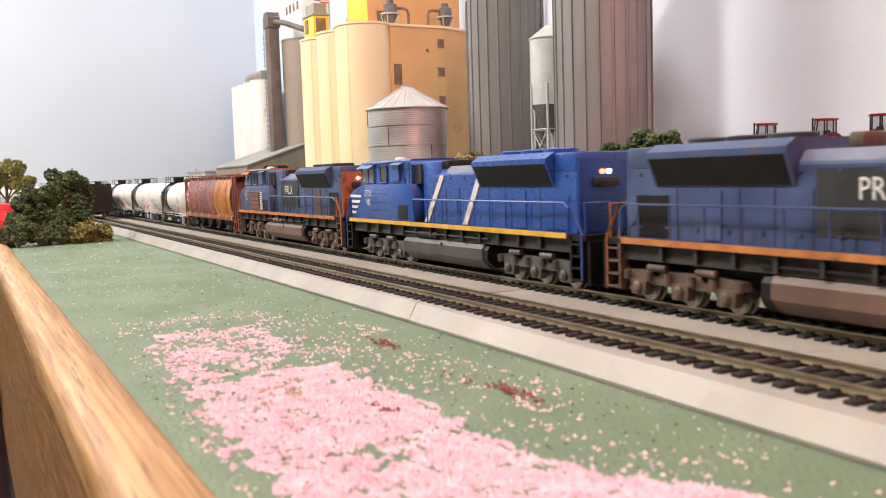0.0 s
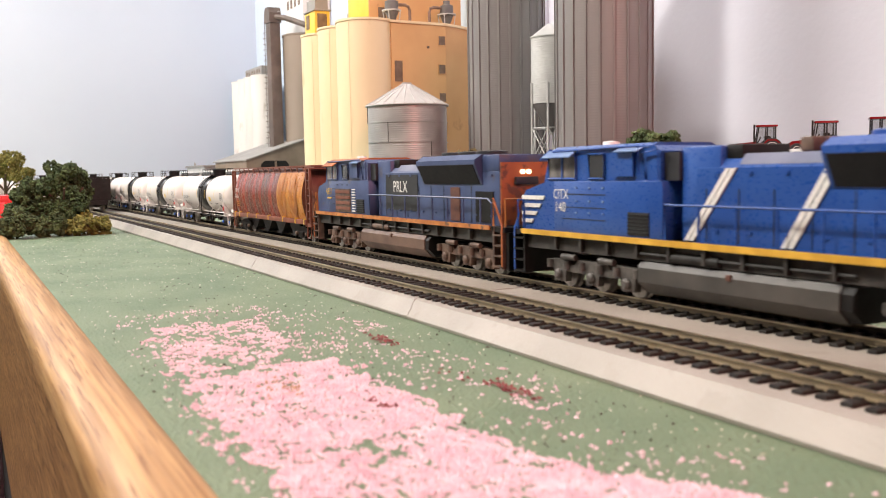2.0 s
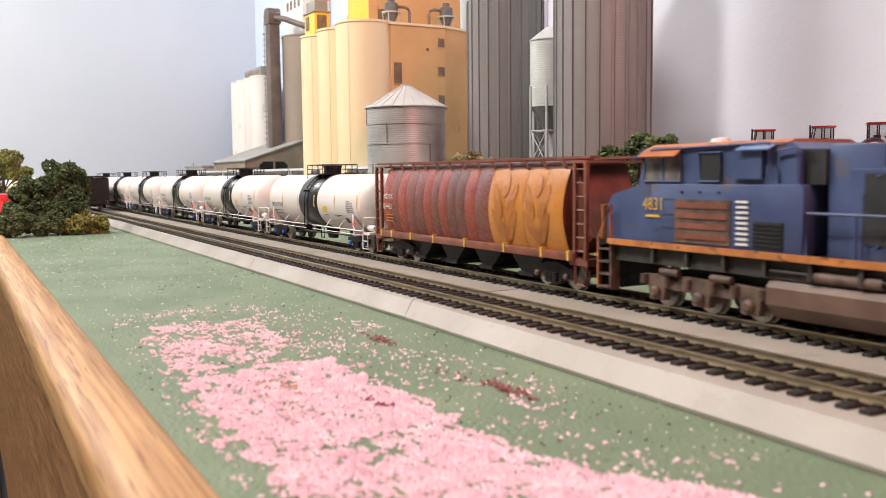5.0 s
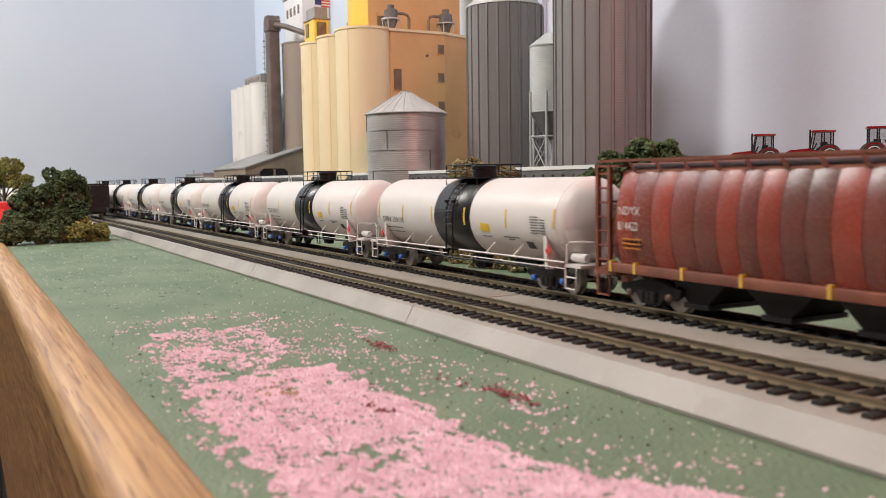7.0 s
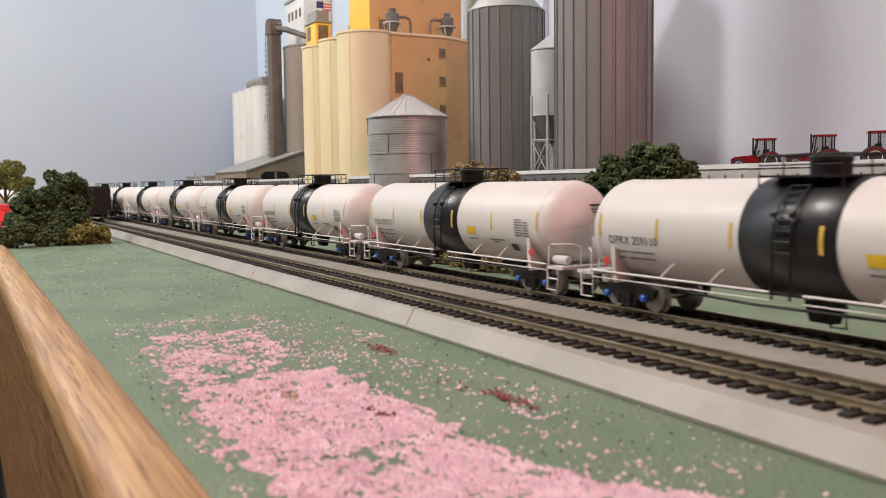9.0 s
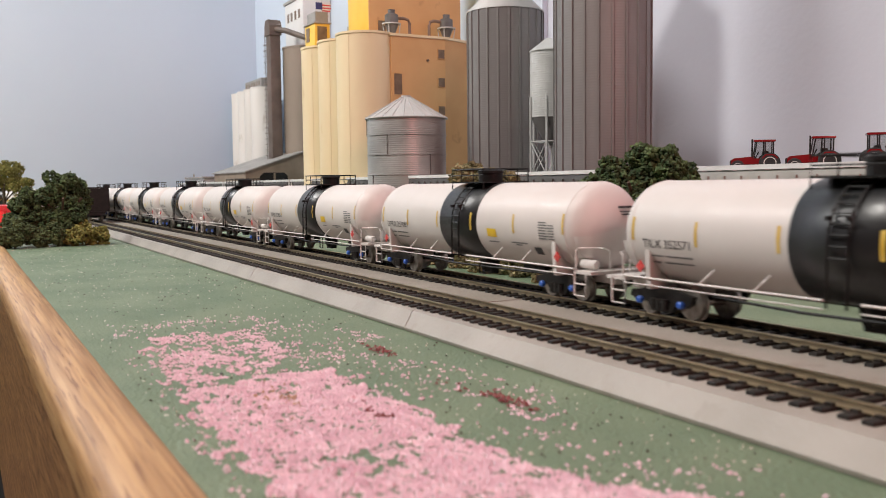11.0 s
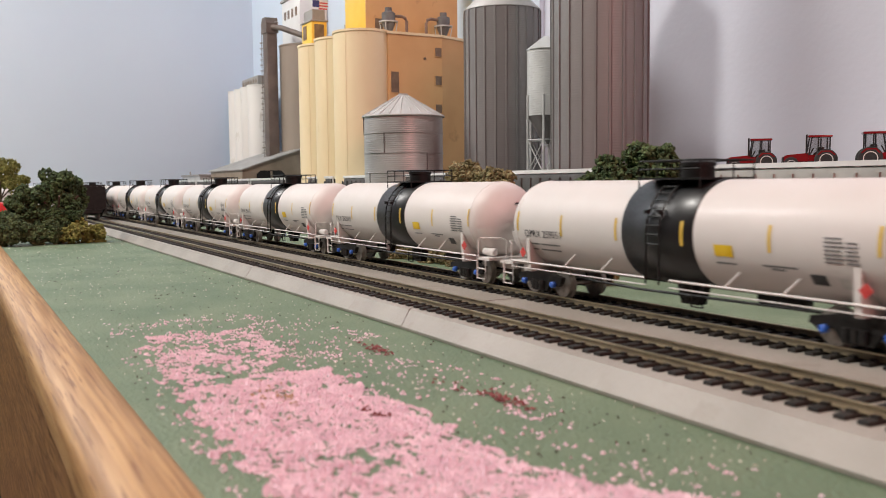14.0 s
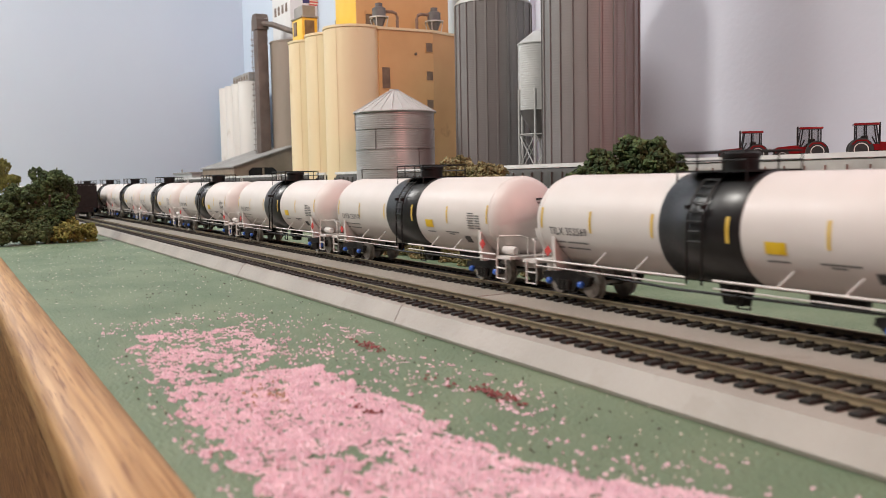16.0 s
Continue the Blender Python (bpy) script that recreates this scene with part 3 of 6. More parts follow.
# ---- foliage ----
def foliage(name, label, category, material, lobes, trunk=None, seed=1, clump=0.0020, per=3800):
    """A crown of many small crumpled clumps round lobes (x, y, z, rx, ry, rz)."""
    rng = random.Random(seed)
    verts, faces = [], []
    iv = [Vector(v) for v in ((1, 0, 0), (-1, 0, 0), (0, 1, 0), (0, -1, 0), (0, 0, 1), (0, 0, -1))]
    fi = [(0, 2, 4), (2, 1, 4), (1, 3, 4), (3, 0, 4), (2, 0, 5), (1, 2, 5), (3, 1, 5), (0, 3, 5)]
    tufts = []
    for x, y, z, rx, ry, rz in lobes:
        tufts.append((x, y, z, rx * 0.78, ry * 0.78, rz * 0.78))
        for k in range(13):
            d = Vector((rng.gauss(0, 1), rng.gauss(0, 1), rng.gauss(0, 1))).normalized()
            q = rng.uniform(0.26, 0.48)
            tufts.append((x + rx * d.x * 0.84, y + ry * d.y * 0.84, z + rz * d.z * 0.84, rx * q, ry * q, rz * q))
    for x, y, z, rx, ry, rz in tufts:
        count = int(0.62 * per * (rx * ry + ry * rz + rx * rz) / (3 * 0.03 ** 2))
        for k in range(max(count, 14)):
            d = Vector((rng.gauss(0, 1), rng.gauss(0, 1), rng.gauss(0, 1))).normalized()
            out = rng.uniform(0.70, 1.08) * (1 + 0.30 * noise.noise(d * 2.6 + Vector((seed, x * 40, 0))))
            c = Vector((x + rx * d.x * out, y + ry * d.y * out, max(z + rz * d.z * out, 0.001)))
            r = clump * rng.uniform(0.45, 1.15)
            turn = Euler((rng.uniform(0, 6), rng.uniform(0, 6), rng.uniform(0, 6))).to_matrix()
            base = len(verts)
            for v in iv:
                verts.append(tuple(c + turn @ v * r * rng.uniform(0.35, 1.5)))
            faces += [[base + i for i in f] for f in fi]
    mesh = bpy.data.meshes.new("crown")
    mesh.from_pydata(verts, [], faces)
    t = thing(name, label, category)
    link("crown", mesh, material, t, "", None, 0)
    bm = nb()
    if trunk:
        x, y, h, r = trunk
        lathe(bm, [(r * 1.5, 0), (r, h * 0.3), (r * 0.7, h)], 8, "z", (x, y, 0))
        for k in range(5):
            a = k * 1.3
            tube(bm, [(x, y, h * 0.5), (x + 0.4 * h * math.cos(a), y + 0.4 * h * math.sin(a), h * 0.95)], r * 0.4, 5)
    else:
        for x, y, z, rx, ry, rz in lobes[:3]:
            tube(bm, [(x, y, 0), (x, y, z)], 0.0012, 5)
    part("trunk", bm, BARK, t)
    return t


def greenery():
    foliage("bush", "large dark green foam bush at the board's edge", "bush", LEAFDARK, [(-0.995, 0.096, 0.060, 0.020, 0.018, 0.015), (-1.0, 0.112, 0.050, 0.017, 0.012, 0.014), (-0.992, 0.084, 0.048, 0.018, 0.014, 0.013), (-0.982, 0.066, 0.047, 0.016, 0.011, 0.011), (-0.978, 0.055, 0.040, 0.014, 0.010, 0.011), (-0.976, 0.050, 0.026, 0.014, 0.011, 0.012), (-0.975, 0.072, 0.028, 0.014, 0.014, 0.012), (-0.980, 0.104, 0.032, 0.018, 0.016, 0.014), (-0.975, 0.088, 0.020, 0.018, 0.020, 0.015)], seed=2, trunk=(-0.985, 0.092, 0.05, 0.003))
    foliage("bush", "low grey-green foam bush at the board's edge", "bush", LEAFMID, [(-0.950, 0.046, 0.014, 0.014, 0.014, 0.013), (-0.955, 0.066, 0.010, 0.012, 0.011, 0.010), (-0.952, 0.034, 0.008, 0.010, 0.010, 0.008), (-0.958, 0.082, 0.014, 0.012, 0.010, 0.013)], seed=5)
    foliage("bush", "low yellow-olive foam bush beside the roadbed", "bush", LEAFOLIVE, [(-0.962, 0.112, 0.011, 0.012, 0.012, 0.012), (-0.965, 0.127, 0.008, 0.012, 0.009, 0.009), (-0.955, 0.100, 0.008, 0.010, 0.009, 0.008)], seed=7, clump=0.0018)
    foliage("tree", "olive green foam tree far down the layout", "tree", LEAFOLIVE, [(-1.72, 0.072, 0.083, 0.024, 0.026, 0.022), (-1.74, 0.050, 0.070, 0.022, 0.024, 0.018), (-1.70, 0.096, 0.064, 0.018, 0.02, 0.016)], seed=9, trunk=(-1.72, 0.07, 0.07, 0.003), per=3000)
    foliage("tree", "dark green foam tree beside the yard", "tree", LEAFDARK, [(-0.462, 0.415, 0.070, 0.017, 0.014, 0.013), (-0.450, 0.428, 0.056, 0.016, 0.014, 0.012), (-0.485, 0.402, 0.063, 0.016, 0.013, 0.011), (-0.495, 0.395, 0.052, 0.016, 0.014, 0.010), (-0.445, 0.432, 0.042, 0.018, 0.016, 0.012), (-0.475, 0.410, 0.042, 0.024, 0.022, 0.018), (-0.47, 0.41, 0.024, 0.022, 0.024, 0.016)], seed=12, trunk=(-0.47, 0.41, 0.06, 0.003))
    foliage("shrub", "tall pale olive shrub behind the main track", "shrub", LEAFPALE, [(-0.605, 0.35, 0.062, 0.012, 0.012, 0.011), (-0.585, 0.352, 0.058, 0.012, 0.014, 0.011), (-0.56, 0.352, 0.055, 0.014, 0.014, 0.011), (-0.58, 0.35, 0.035, 0.024, 0.018, 0.024), (-0.58, 0.35, 0.012, 0.028, 0.02, 0.014)], seed=14, clump=0.0017)
    for k, (x, y, r) in enumerate(((-0.56, 0.30, 0.013), (-0.525, 0.303, 0.014), (-0.49, 0.300, 0.015), (-0.455, 0.305, 0.012), (-0.425, 0.298, 0.012), (-0.40, 0.306, 0.010), (-0.605, 0.298, 0.012))):
        foliage("shrub", "low pale olive shrub on the board behind the track", "shrub", LEAFPALE, [(x, y, 0.007, r, 0.012, 0.010), (x + 0.012, y + 0.004, 0.006, r * 0.8, 0.01, 0.008)], seed=20 + k, clump=0.0016)


# ---- the grain elevator and its neighbours ----
def ribbed(bm, r, z0, z1, centre, seg=40, rings=40, depth=0.0006):
    """A corrugated steel drum: fine rings all the way up."""
    prof = []
    for k in range(rings * 4 + 1):
        prof.append((r + depth * math.sin(k * math.pi / 2), z0 + (z1 - z0) * k / (rings * 4)))
    return lathe(bm, prof, seg, "z", centre)


def window_on(parent, x, y0, y1, z0, z1, label=""):
    """A recessed-looking dark window panel with a thin frame on a face that looks along +x."""
    w = part("window", box(nb(), x - 0.0005, x + 0.0006, y0, y1, z0, z1), WINDOWBROWN, parent, label)
    bm = nb()
    t = 0.0007
    for b in ((y0 - t, y0, z0 - t, z1 + t), (y1, y1 + t, z0 - t, z1 + t), (y0, y1, z0 - t, z0), (y0, y1, z1, z1 + t)):
        box(bm, x - 0.0003, x + 0.0011, *b)
    part("frame", bm, WARMLIT_WALL, w)


def elevator():
    e = thing("grain_elevator", "yellow and tan grain elevator with round silos and headhouse", "grain elevator")
    ztop = 0.2630
    for i, x in enumerate((-1.14, -1.21, -1.28)):
        bm = lathe(nb(), [(0.04, 0), (0.04, ztop - 0.0035), (0.0412, ztop - 0.0030), (0.0412, ztop), (0.039, ztop + 0.0004)], 56, "z", (x, 0.5005, 0))
        s = part("silo", bm, CREAM, e, "cream yellow cylindrical concrete silo")
        seam = tube(nb(), [(x + 0.0402 * math.cos(-1.0), 0.5005 + 0.0402 * math.sin(-1.0), 0.0), (x + 0.0402 * math.cos(-1.0), 0.5005 + 0.0402 * math.sin(-1.0), ztop - 0.004)], 0.00035, 5)
        part("seam", seam, CREAM, s)
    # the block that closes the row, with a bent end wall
    block = part("end_block", prism(nb(), [(-1.30, 0.52), (-1.104, 0.5225), (-1.104, 0.606), (-1.124, 0.655), (-1.30, 0.655)], 0, 0.2585, "z"), WARMLIT_WALL, e, "orange tan end wall with warm light painted in", sharp=20)
    part("parapet", prism(nb(), [(-1.298, 0.5185), (-1.1025, 0.5205), (-1.1025, 0.6065), (-1.1225, 0.657), (-1.298, 0.657)], 0.2586, 0.2620, "z"), CREAM, e, "", sharp=20)
    window_on(e, -1.104, 0.5262, 0.5382, 0.180, 0.208, "tall dusty grey-brown window")
    for z in (0.238, 0.199, 0.160, 0.120):
        window_on(e, -1.104, 0.5945, 0.6045, z - 0.006, z + 0.006, "small square dusty window")
    part("vent", lathe(nb(), [(0.0, 0), (0.0018, 0), (0.0018, 0.002), (0.0, 0.002)], 10, "x", (-1.104, 0.578, 0.228)), WINDOWBROWN, e)
    # headhouse
    hh = part("headhouse", box(nb(), -1.243, -1.17, 0.519, 0.668, 0.2620, 0.3980, 0.0008), YELLOW, e, "bright yellow headhouse block")
    # thin sheet over the yellow block: warm light painted on its +x side
    part("headhouse_end_wall", box(nb(), -1.1699, -1.1685, 0.5195, 0.6675, 0.2621, 0.3970), WARMLIT_WALL, e, "headhouse end wall with warm light painted in")
    window_on(e, -1.1685, 0.533, 0.545, 0.2740, 0.2900)
    w = part("window", box(nb(), -1.222, -1.214, 0.5180, 0.5195, 0.2670, 0.2820), WINDOWBROWN, e, "narrow dusty window")
    # penthouse with windows on the rear silos
    for b, mat, n, lab in (((-1.316, -1.274, 0.478, 0.502, 0.2630, 0.2990), YELLOW, "penthouse", "small yellow penthouse with windows"), ((-1.318, -1.272, 0.476, 0.504, 0.2991, 0.3015), GREYROOF, "penthouse_roof", "")):
        part(n, box(nb(), *b, 0.0006), mat, e, lab)
    part("window", box(nb(), -1.2745, -1.2730, 0.482, 0.497, 0.2730, 0.2950), WINDOWBROWN, e, "wide penthouse window")
    part("window", box(nb(), -1.308, -1.296, 0.4768, 0.4782, 0.2750, 0.2950), WINDOWBROWN, e)
    part("parapet_rail", box(nb(), -1.312, -1.276, 0.480, 0.500, 0.3016, 0.3170), GREYROOF, e, "grey roof parapet")
    part("equipment_house", box(nb(), -1.262, -1.243, 0.525, 0.60, 0.2650, 0.2950, 0.0006), GREYROOF, e, "dark grey equipment house")
    for k, y in enumerate((0.541, 0.628)):
        x = -1.140
        c = part("cyclone", lathe(nb(), [(0.003, 0.2620), (0.004, 0.2650), (0.0095, 0.2790), (0.0095, 0.2930), (0.005, 0.2955), (0.005, 0.3000), (0.0052, 0.3002), (0.0, 0.3004)], 20, "z", (x, y, 0)), CYCLONE, e, "dark grey dust cyclone")
        sgn = 1 if k == 0 else -1
        part("duct", tube(nb(), [(x, y + sgn * 0.008, 0.2895), (x, y + sgn * 0.020, 0.2900), (x, y + sgn * 0.026, 0.2880), (x, y + sgn * 0.028, 0.2830), (x, y + sgn * 0.028, 0.2620)], 0.0022, 8), DUCTBROWN, e, "bent brown duct")
        for a in range(4):
            an = 0.8 + a * math.pi / 2
            px, py = x + 0.013 * math.cos(an), y + 0.013 * math.sin(an)
            part("stand_leg", tube(nb(), [(px, py, 0.2810), (x + 0.010 * math.cos(an), y + 0.010 * math.sin(an), 0.2620)], 0.0007, 5), STEELLIGHT, c)
        part("stand_ring", lathe(nb(), [(0.0135, 0.2800), (0.0135, 0.2815), (0.0098, 0.2815), (0.0098, 0.2800)], 20, "z", (x, y, 0)), STEELLIGHT, c)


def rear_elevator():
    s = thing("concrete_silo", "grey-brown cylindrical concrete silo beside the elevator", "silo")
    part("drum", lathe(nb(), [(0.05, 0), (0.05, 0.344), (0.0512, 0.3445), (0.0512, 0.3475), (0.049, 0.348)], 48, "z", (-1.82, 0.663, 0)), BROWNSILO, s)
    part("shaft", box(nb(), -1.885, -1.865, 0.640, 0.66, 0, 0.325), LEGBROWN, s, "dark brown shaft")
    w = thing("white_headhouse", "white headhouse on top of the rear silo", "building")
    part("body", box(nb(), -1.915, -1.80, 0.650, 0.711, 0.3481, 0.452, 0.0008), WHITEPLASTIC, w)
    part("roof", box(nb(), -1.918, -1.797, 0.647, 0.7115, 0.4521, 0.457), GREYROOF, w)
    for x in (-1.898, -1.876, -1.852, -1.828):
        part("window", box(nb(), x, x + 0.010, 0.6490, 0.6506, 0.412, 0.430), WINDOWBROWN, w)
    leg = thing("grain_tower", "tall dark brown bucket tower with a slanting spout", "grain tower")
    part("casing", box(nb(), -1.851, -1.823, 0.585, 0.607, 0, 0.380, 0.0008), LEGBROWN, leg)
    part("head", prism(nb(), [(-0.017, 0.362), (0.017, 0.362), (0.018, 0.382), (0.010, 0.394), (-0.010, 0.394), (-0.018, 0.382)], 0.579, 0.605, "y"), LEGBROWN, leg, "", pose(-1.837, 0.004, 0.010))
    part("spout", tube(nb(), [(-1.823, 0.597, 0.384), (-1.795, 0.609, 0.378), (-1.72, 0.640, 0.350)], 0.0058, 8), LEGBROWN, leg, "slanting brown spout")
    bm = nb()
    for y in (0.5825, 0.5868):
        tube(bm, [(-1.8528, y, 0.0), (-1.8528, y, 0.378)], 0.0005, 4)
    for k in range(92):
        z = 0.004 + 0.004 * k
        tube(bm, [(-1.8528, 0.5825, z), (-1.8528, 0.5868, z)], 0.0004, 4)
    part("ladder", bm, LEGBROWN, leg, "brown caged ladder")
    for k in range(30):
        z = 0.02 + 0.0115 * k
        if k == 0:
            hoop = part("ladder_cage_hoop", tube(nb(), [(-1.8515 + 0.005 * math.cos(a), 0.5845 - 0.006 * math.sin(a), 0) for a in (0, 0.8, 1.57, 2.3, 3.14)], 0.0007, 4), BROWNSILO, leg, "", pose(0, 0, z))
        else:
            share("ladder_cage_hoop", hoop, leg, pose(0, 0, z))
    part("platform_rail", tube(nb(), [(-1.822, 0.600, 0.380), (-1.822, 0.600, 0.394), (-1.812, 0.606, 0.394), (-1.812, 0.606, 0.380)], 0.0007, 5), STEELLIGHT, leg)
    row = thing("silo_row", "row of weathered white concrete silos with a gallery", "silo")
    for i in range(4):
        x = -2.055 - 0.0547 * i
        part("silo", lathe(nb(), [(0.030, 0), (0.030, 0.285), (0.0308, 0.2855), (0.0308, 0.288), (0.029, 0.2882)], 32, "z", (x, 0.640, 0)), CONCRETE, row)
    g = part("gallery", box(nb(), -2.16, -2.03, 0.628, 0.655, 0.2883, 0.309), GREYROOF, row, "low grey roof gallery")
    for k in range(6):
        part("window", box(nb(), -2.152 + 0.020 * k, -2.142 + 0.020 * k, 0.6272, 0.6282, 0.2935, 0.303), WINDOWBROWN, g)
    shed = thing("unloading_shed", "tan truck unloading shed with a sloping grey roof", "shed")
    part("wall", prism(nb(), [(0.503, 0), (0.624, 0), (0.624, 0.1255), (0.503, 0.0865)], -1.99, -1.745), SHEDWALL, shed, sharp=20)
    part("roof", prism(nb(), [(0.4995, 0.0855), (0.627, 0.1272), (0.627, 0.1296), (0.4995, 0.0880)], -1.998, -1.738), GREYROOF, shed, "sloping grey sheet roof", sharp=20)
    # black slab on the closed wall, painted as the shade inside the opening
    part("opening", prism(nb(), [(0.532, 0.0), (0.590, 0.0), (0.590, 0.078), (0.583, 0.085), (0.540, 0.085), (0.532, 0.078)], -1.7465, -1.7440), BLACKPL, shed, "drive-through opening, inner shade painted black", sharp=20)
    part("post", box(nb(), -1.7445, -1.7425, 0.560, 0.5640, 0, 0.084), SHEDWALL, shed)
    low = thing("low_warehouse", "low grey flat-roofed warehouse beyond the yard", "building")
    part("body", box(nb(), -2.28, -2.10, 0.505, 0.56, 0, 0.078), STEELLIGHT, low)
    part("roof", box(nb(), -2.283, -2.097, 0.502, 0.563, 0.0781, 0.082), GREYROOF, low)
    part("vent", lathe(nb(), [(0.002, 0.082), (0.002, 0.088), (0.0, 0.092)], 8, "z", (-2.26, 0.52, 0)), GREYROOF, low)
    flag = thing("flag", "small striped red and white flag on a pole", "flag")
    x, y = -1.285, 0.494
    part("pole", tube(nb(), [(x, y, 0.3012), (x, y, 0.345)], 0.0006, 6), STEELLIGHT, flag)
    for k in range(6):
        part("stripe", box(nb(), x + 0.0008, x + 0.0014 + 0.0003 * (k % 2), y + 0.0003, y + 0.013 + 0.0006 * (k % 3), 0.319 + 0.0021 * k, 0.3211 + 0.0021 * k), FLAGRED if k % 2 == 0 else FLAGWHITE, flag)
    part("canton", box(nb(), x + 0.0006, x + 0.0018, y - 0.010, y + 0.0002, 0.322, 0.332), FLAGBLUE, flag)


def steel_bins():
    b = thing("grain_bin", "round galvanised corrugated grain bin with a conical roof", "grain bin")
    c = (-0.98, 0.483, 0)
    body = part("drum", ribbed(nb(), 0.0478, 0.0, 0.1375, c, 64, 56, 0.00013), BINGREY, b, sharp=60)
    for k in range(6):
        z = 0.022 + 0.0235 * k
        if z < 0.139:
            part("seam", lathe(nb(), [(0.0480, z), (0.0487, z), (0.0487, z + 0.0006), (0.0480, z + 0.0006)], 72, "z", c), BINGREY, b)
    for k, a in enumerate((-0.5, -1.45, 0.15, -0.95, -1.9, 0.5)):
        z = 0.022 + 0.0235 * (k % 5)
        px, py = c[0] + 0.0483 * math.cos(a), c[1] + 0.0483 * math.sin(a)
        part("sheet_joint", box(nb(), -0.0004, 0.0004, -0.0003, 0.0003, z, z + 0.0235), DARKSEAM, b, "", pose(px, py, 0, 0, 0, math.degrees(a)))
    part("roof", lathe(nb(), [(0.0505, 0.1362), (0.0505, 0.1372), (0.006, 0.1630), (0.006, 0.1650), (0.0, 0.1653)], 72, "z", c), STEELLIGHT, b, "pale conical sheet roof", sharp=50)
    rib = None
    for k in range(24):
        m = pose(c[0], c[1], 0, 0, 0, 15 * k)
        if rib is None:
            rib = part("roof_rib", tube(nb(), [(0.0504, 0, 0.1376), (0.0065, 0, 0.1631)], 0.0004, 4), STEELLIGHT, b, "", m)
        else:
            share("roof_rib", rib, b, m)
    for name, (x, y), r, ze, zt in (("steel_silo", (-0.90, 0.575), 0.0446, 0.2575, 0.292), ("steel_silo", (-0.70, 0.560), 0.0468, 0.335, 0.380)):
        s = thing(name, "tall grey corrugated steel silo with vertical ribs", "silo", group="tall steel silos")
        part("drum", ribbed(nb(), r, 0.0, ze, (x, y, 0), 72, 130, 0.00007), STEELGREY, s, sharp=70)
        part("roof", lathe(nb(), [(r + 0.001, ze - 0.001), (r + 0.001, ze), (0.010, zt), (0.010, zt + 0.004), (0, zt + 0.005)], 56, "z", (x, y, 0)), STEELLIGHT, s, "pale conical roof", sharp=50)
        rib = None
        n = 22
        for k in range(n):
            m = pose(x, y, 0, 0, 0, 360 * (k + 0.35) / n)
            if rib is None:
                bm = box(nb(), r - 0.0004, r + 0.0012, -0.0011, 0.0011, 0, ze - 0.0012)
                rib = part("stiffener", bm, STEELGREY, s, "", m, 0)
                # a darker strip along one side of each rib
                dk = part("rib_edge", box(nb(), r - 0.0004, r + 0.0004, 0.0012, 0.0018, 0, ze - 0.0012), RIBSTRIP, s, "", m, 0)
            else:
                share("stiffener", rib, s, m)
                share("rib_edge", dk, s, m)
    h = thing("hopper_bin", "small grey corrugated hopper bin on braced legs", "grain bin")
    c = (-0.800, 0.567, 0)
    part("drum", ribbed(nb(), 0.0205, 0.128, 0.199, c, 40, 30, 0.00014), STEELLIGHT, h, sharp=60)
    part("roof", lathe(nb(), [(0.0215, 0.198), (0.0215, 0.199), (0.003, 0.213), (0, 0.2135)], 40, "z", c), STEELLIGHT, h, sharp=50)
    part("hopper", lathe(nb(), [(0.003, 0.098), (0.0200, 0.1279)], 40, "z", c), STEELGREY, h)
    for k in range(6):
        a = 0.3 + k * math.pi / 3
        px, py = c[0] + 0.0215 * math.cos(a), c[1] + 0.0215 * math.sin(a)
        q = (c[0] + 0.0215 * math.cos(a + math.pi / 3), c[1] + 0.0215 * math.sin(a + math.pi / 3))
        part("leg", tube(nb(), [(px, py, 0), (px, py, 0.150)], 0.0013, 6), STEELLIGHT, h)
        for z0, z1 in ((0.030, 0.066), (0.066, 0.102)):
            part("brace", tube(nb(), [(px, py, z0), (*q, z1)], 0.0007, 5), STEELLIGHT, h)
            part("brace", tube(nb(), [(px, py, z1), (*q, z0)], 0.0007, 5), STEELLIGHT, h)
        for z in (0.066, 0.102):
            part("crossbar", tube(nb(), [(px, py, z), (*q, z)], 0.0008, 5), STEELLIGHT, h)


# ---- rolling stock; each car's own space has its middle at x = 0 and the rail tops at z = 0 ----
WHEEL_R = 0.0054
WHEELSETS = []


def wheelset(parent, x, bearing=None):
    bm = nb()
    prof = [(0.0009, -0.0118), (0.0009, -0.0092), (0.0042, -0.0092), (0.0053, -0.0092), (0.0054, -0.0072), (0.0061, -0.0071), (0.0061, -0.0066), (0.0040, -0.0068), (0.0010, -0.0062), (0.0009, 0.0062), (0.0040, 0.0068), (0.0061, 0.0066), (0.0061, 0.0071), (0.0054, 0.0072), (0.0053, 0.0092), (0.0042, 0.0092), (0.0009, 0.0092), (0.0009, 0.0118)]
    lathe(bm, prof, 22, "y")
    w = part("wheelset", bm, WHEELSTEEL, parent, "", pose(x, 0, WHEEL_R), 40)
    WHEELSETS.append(w)
    return w


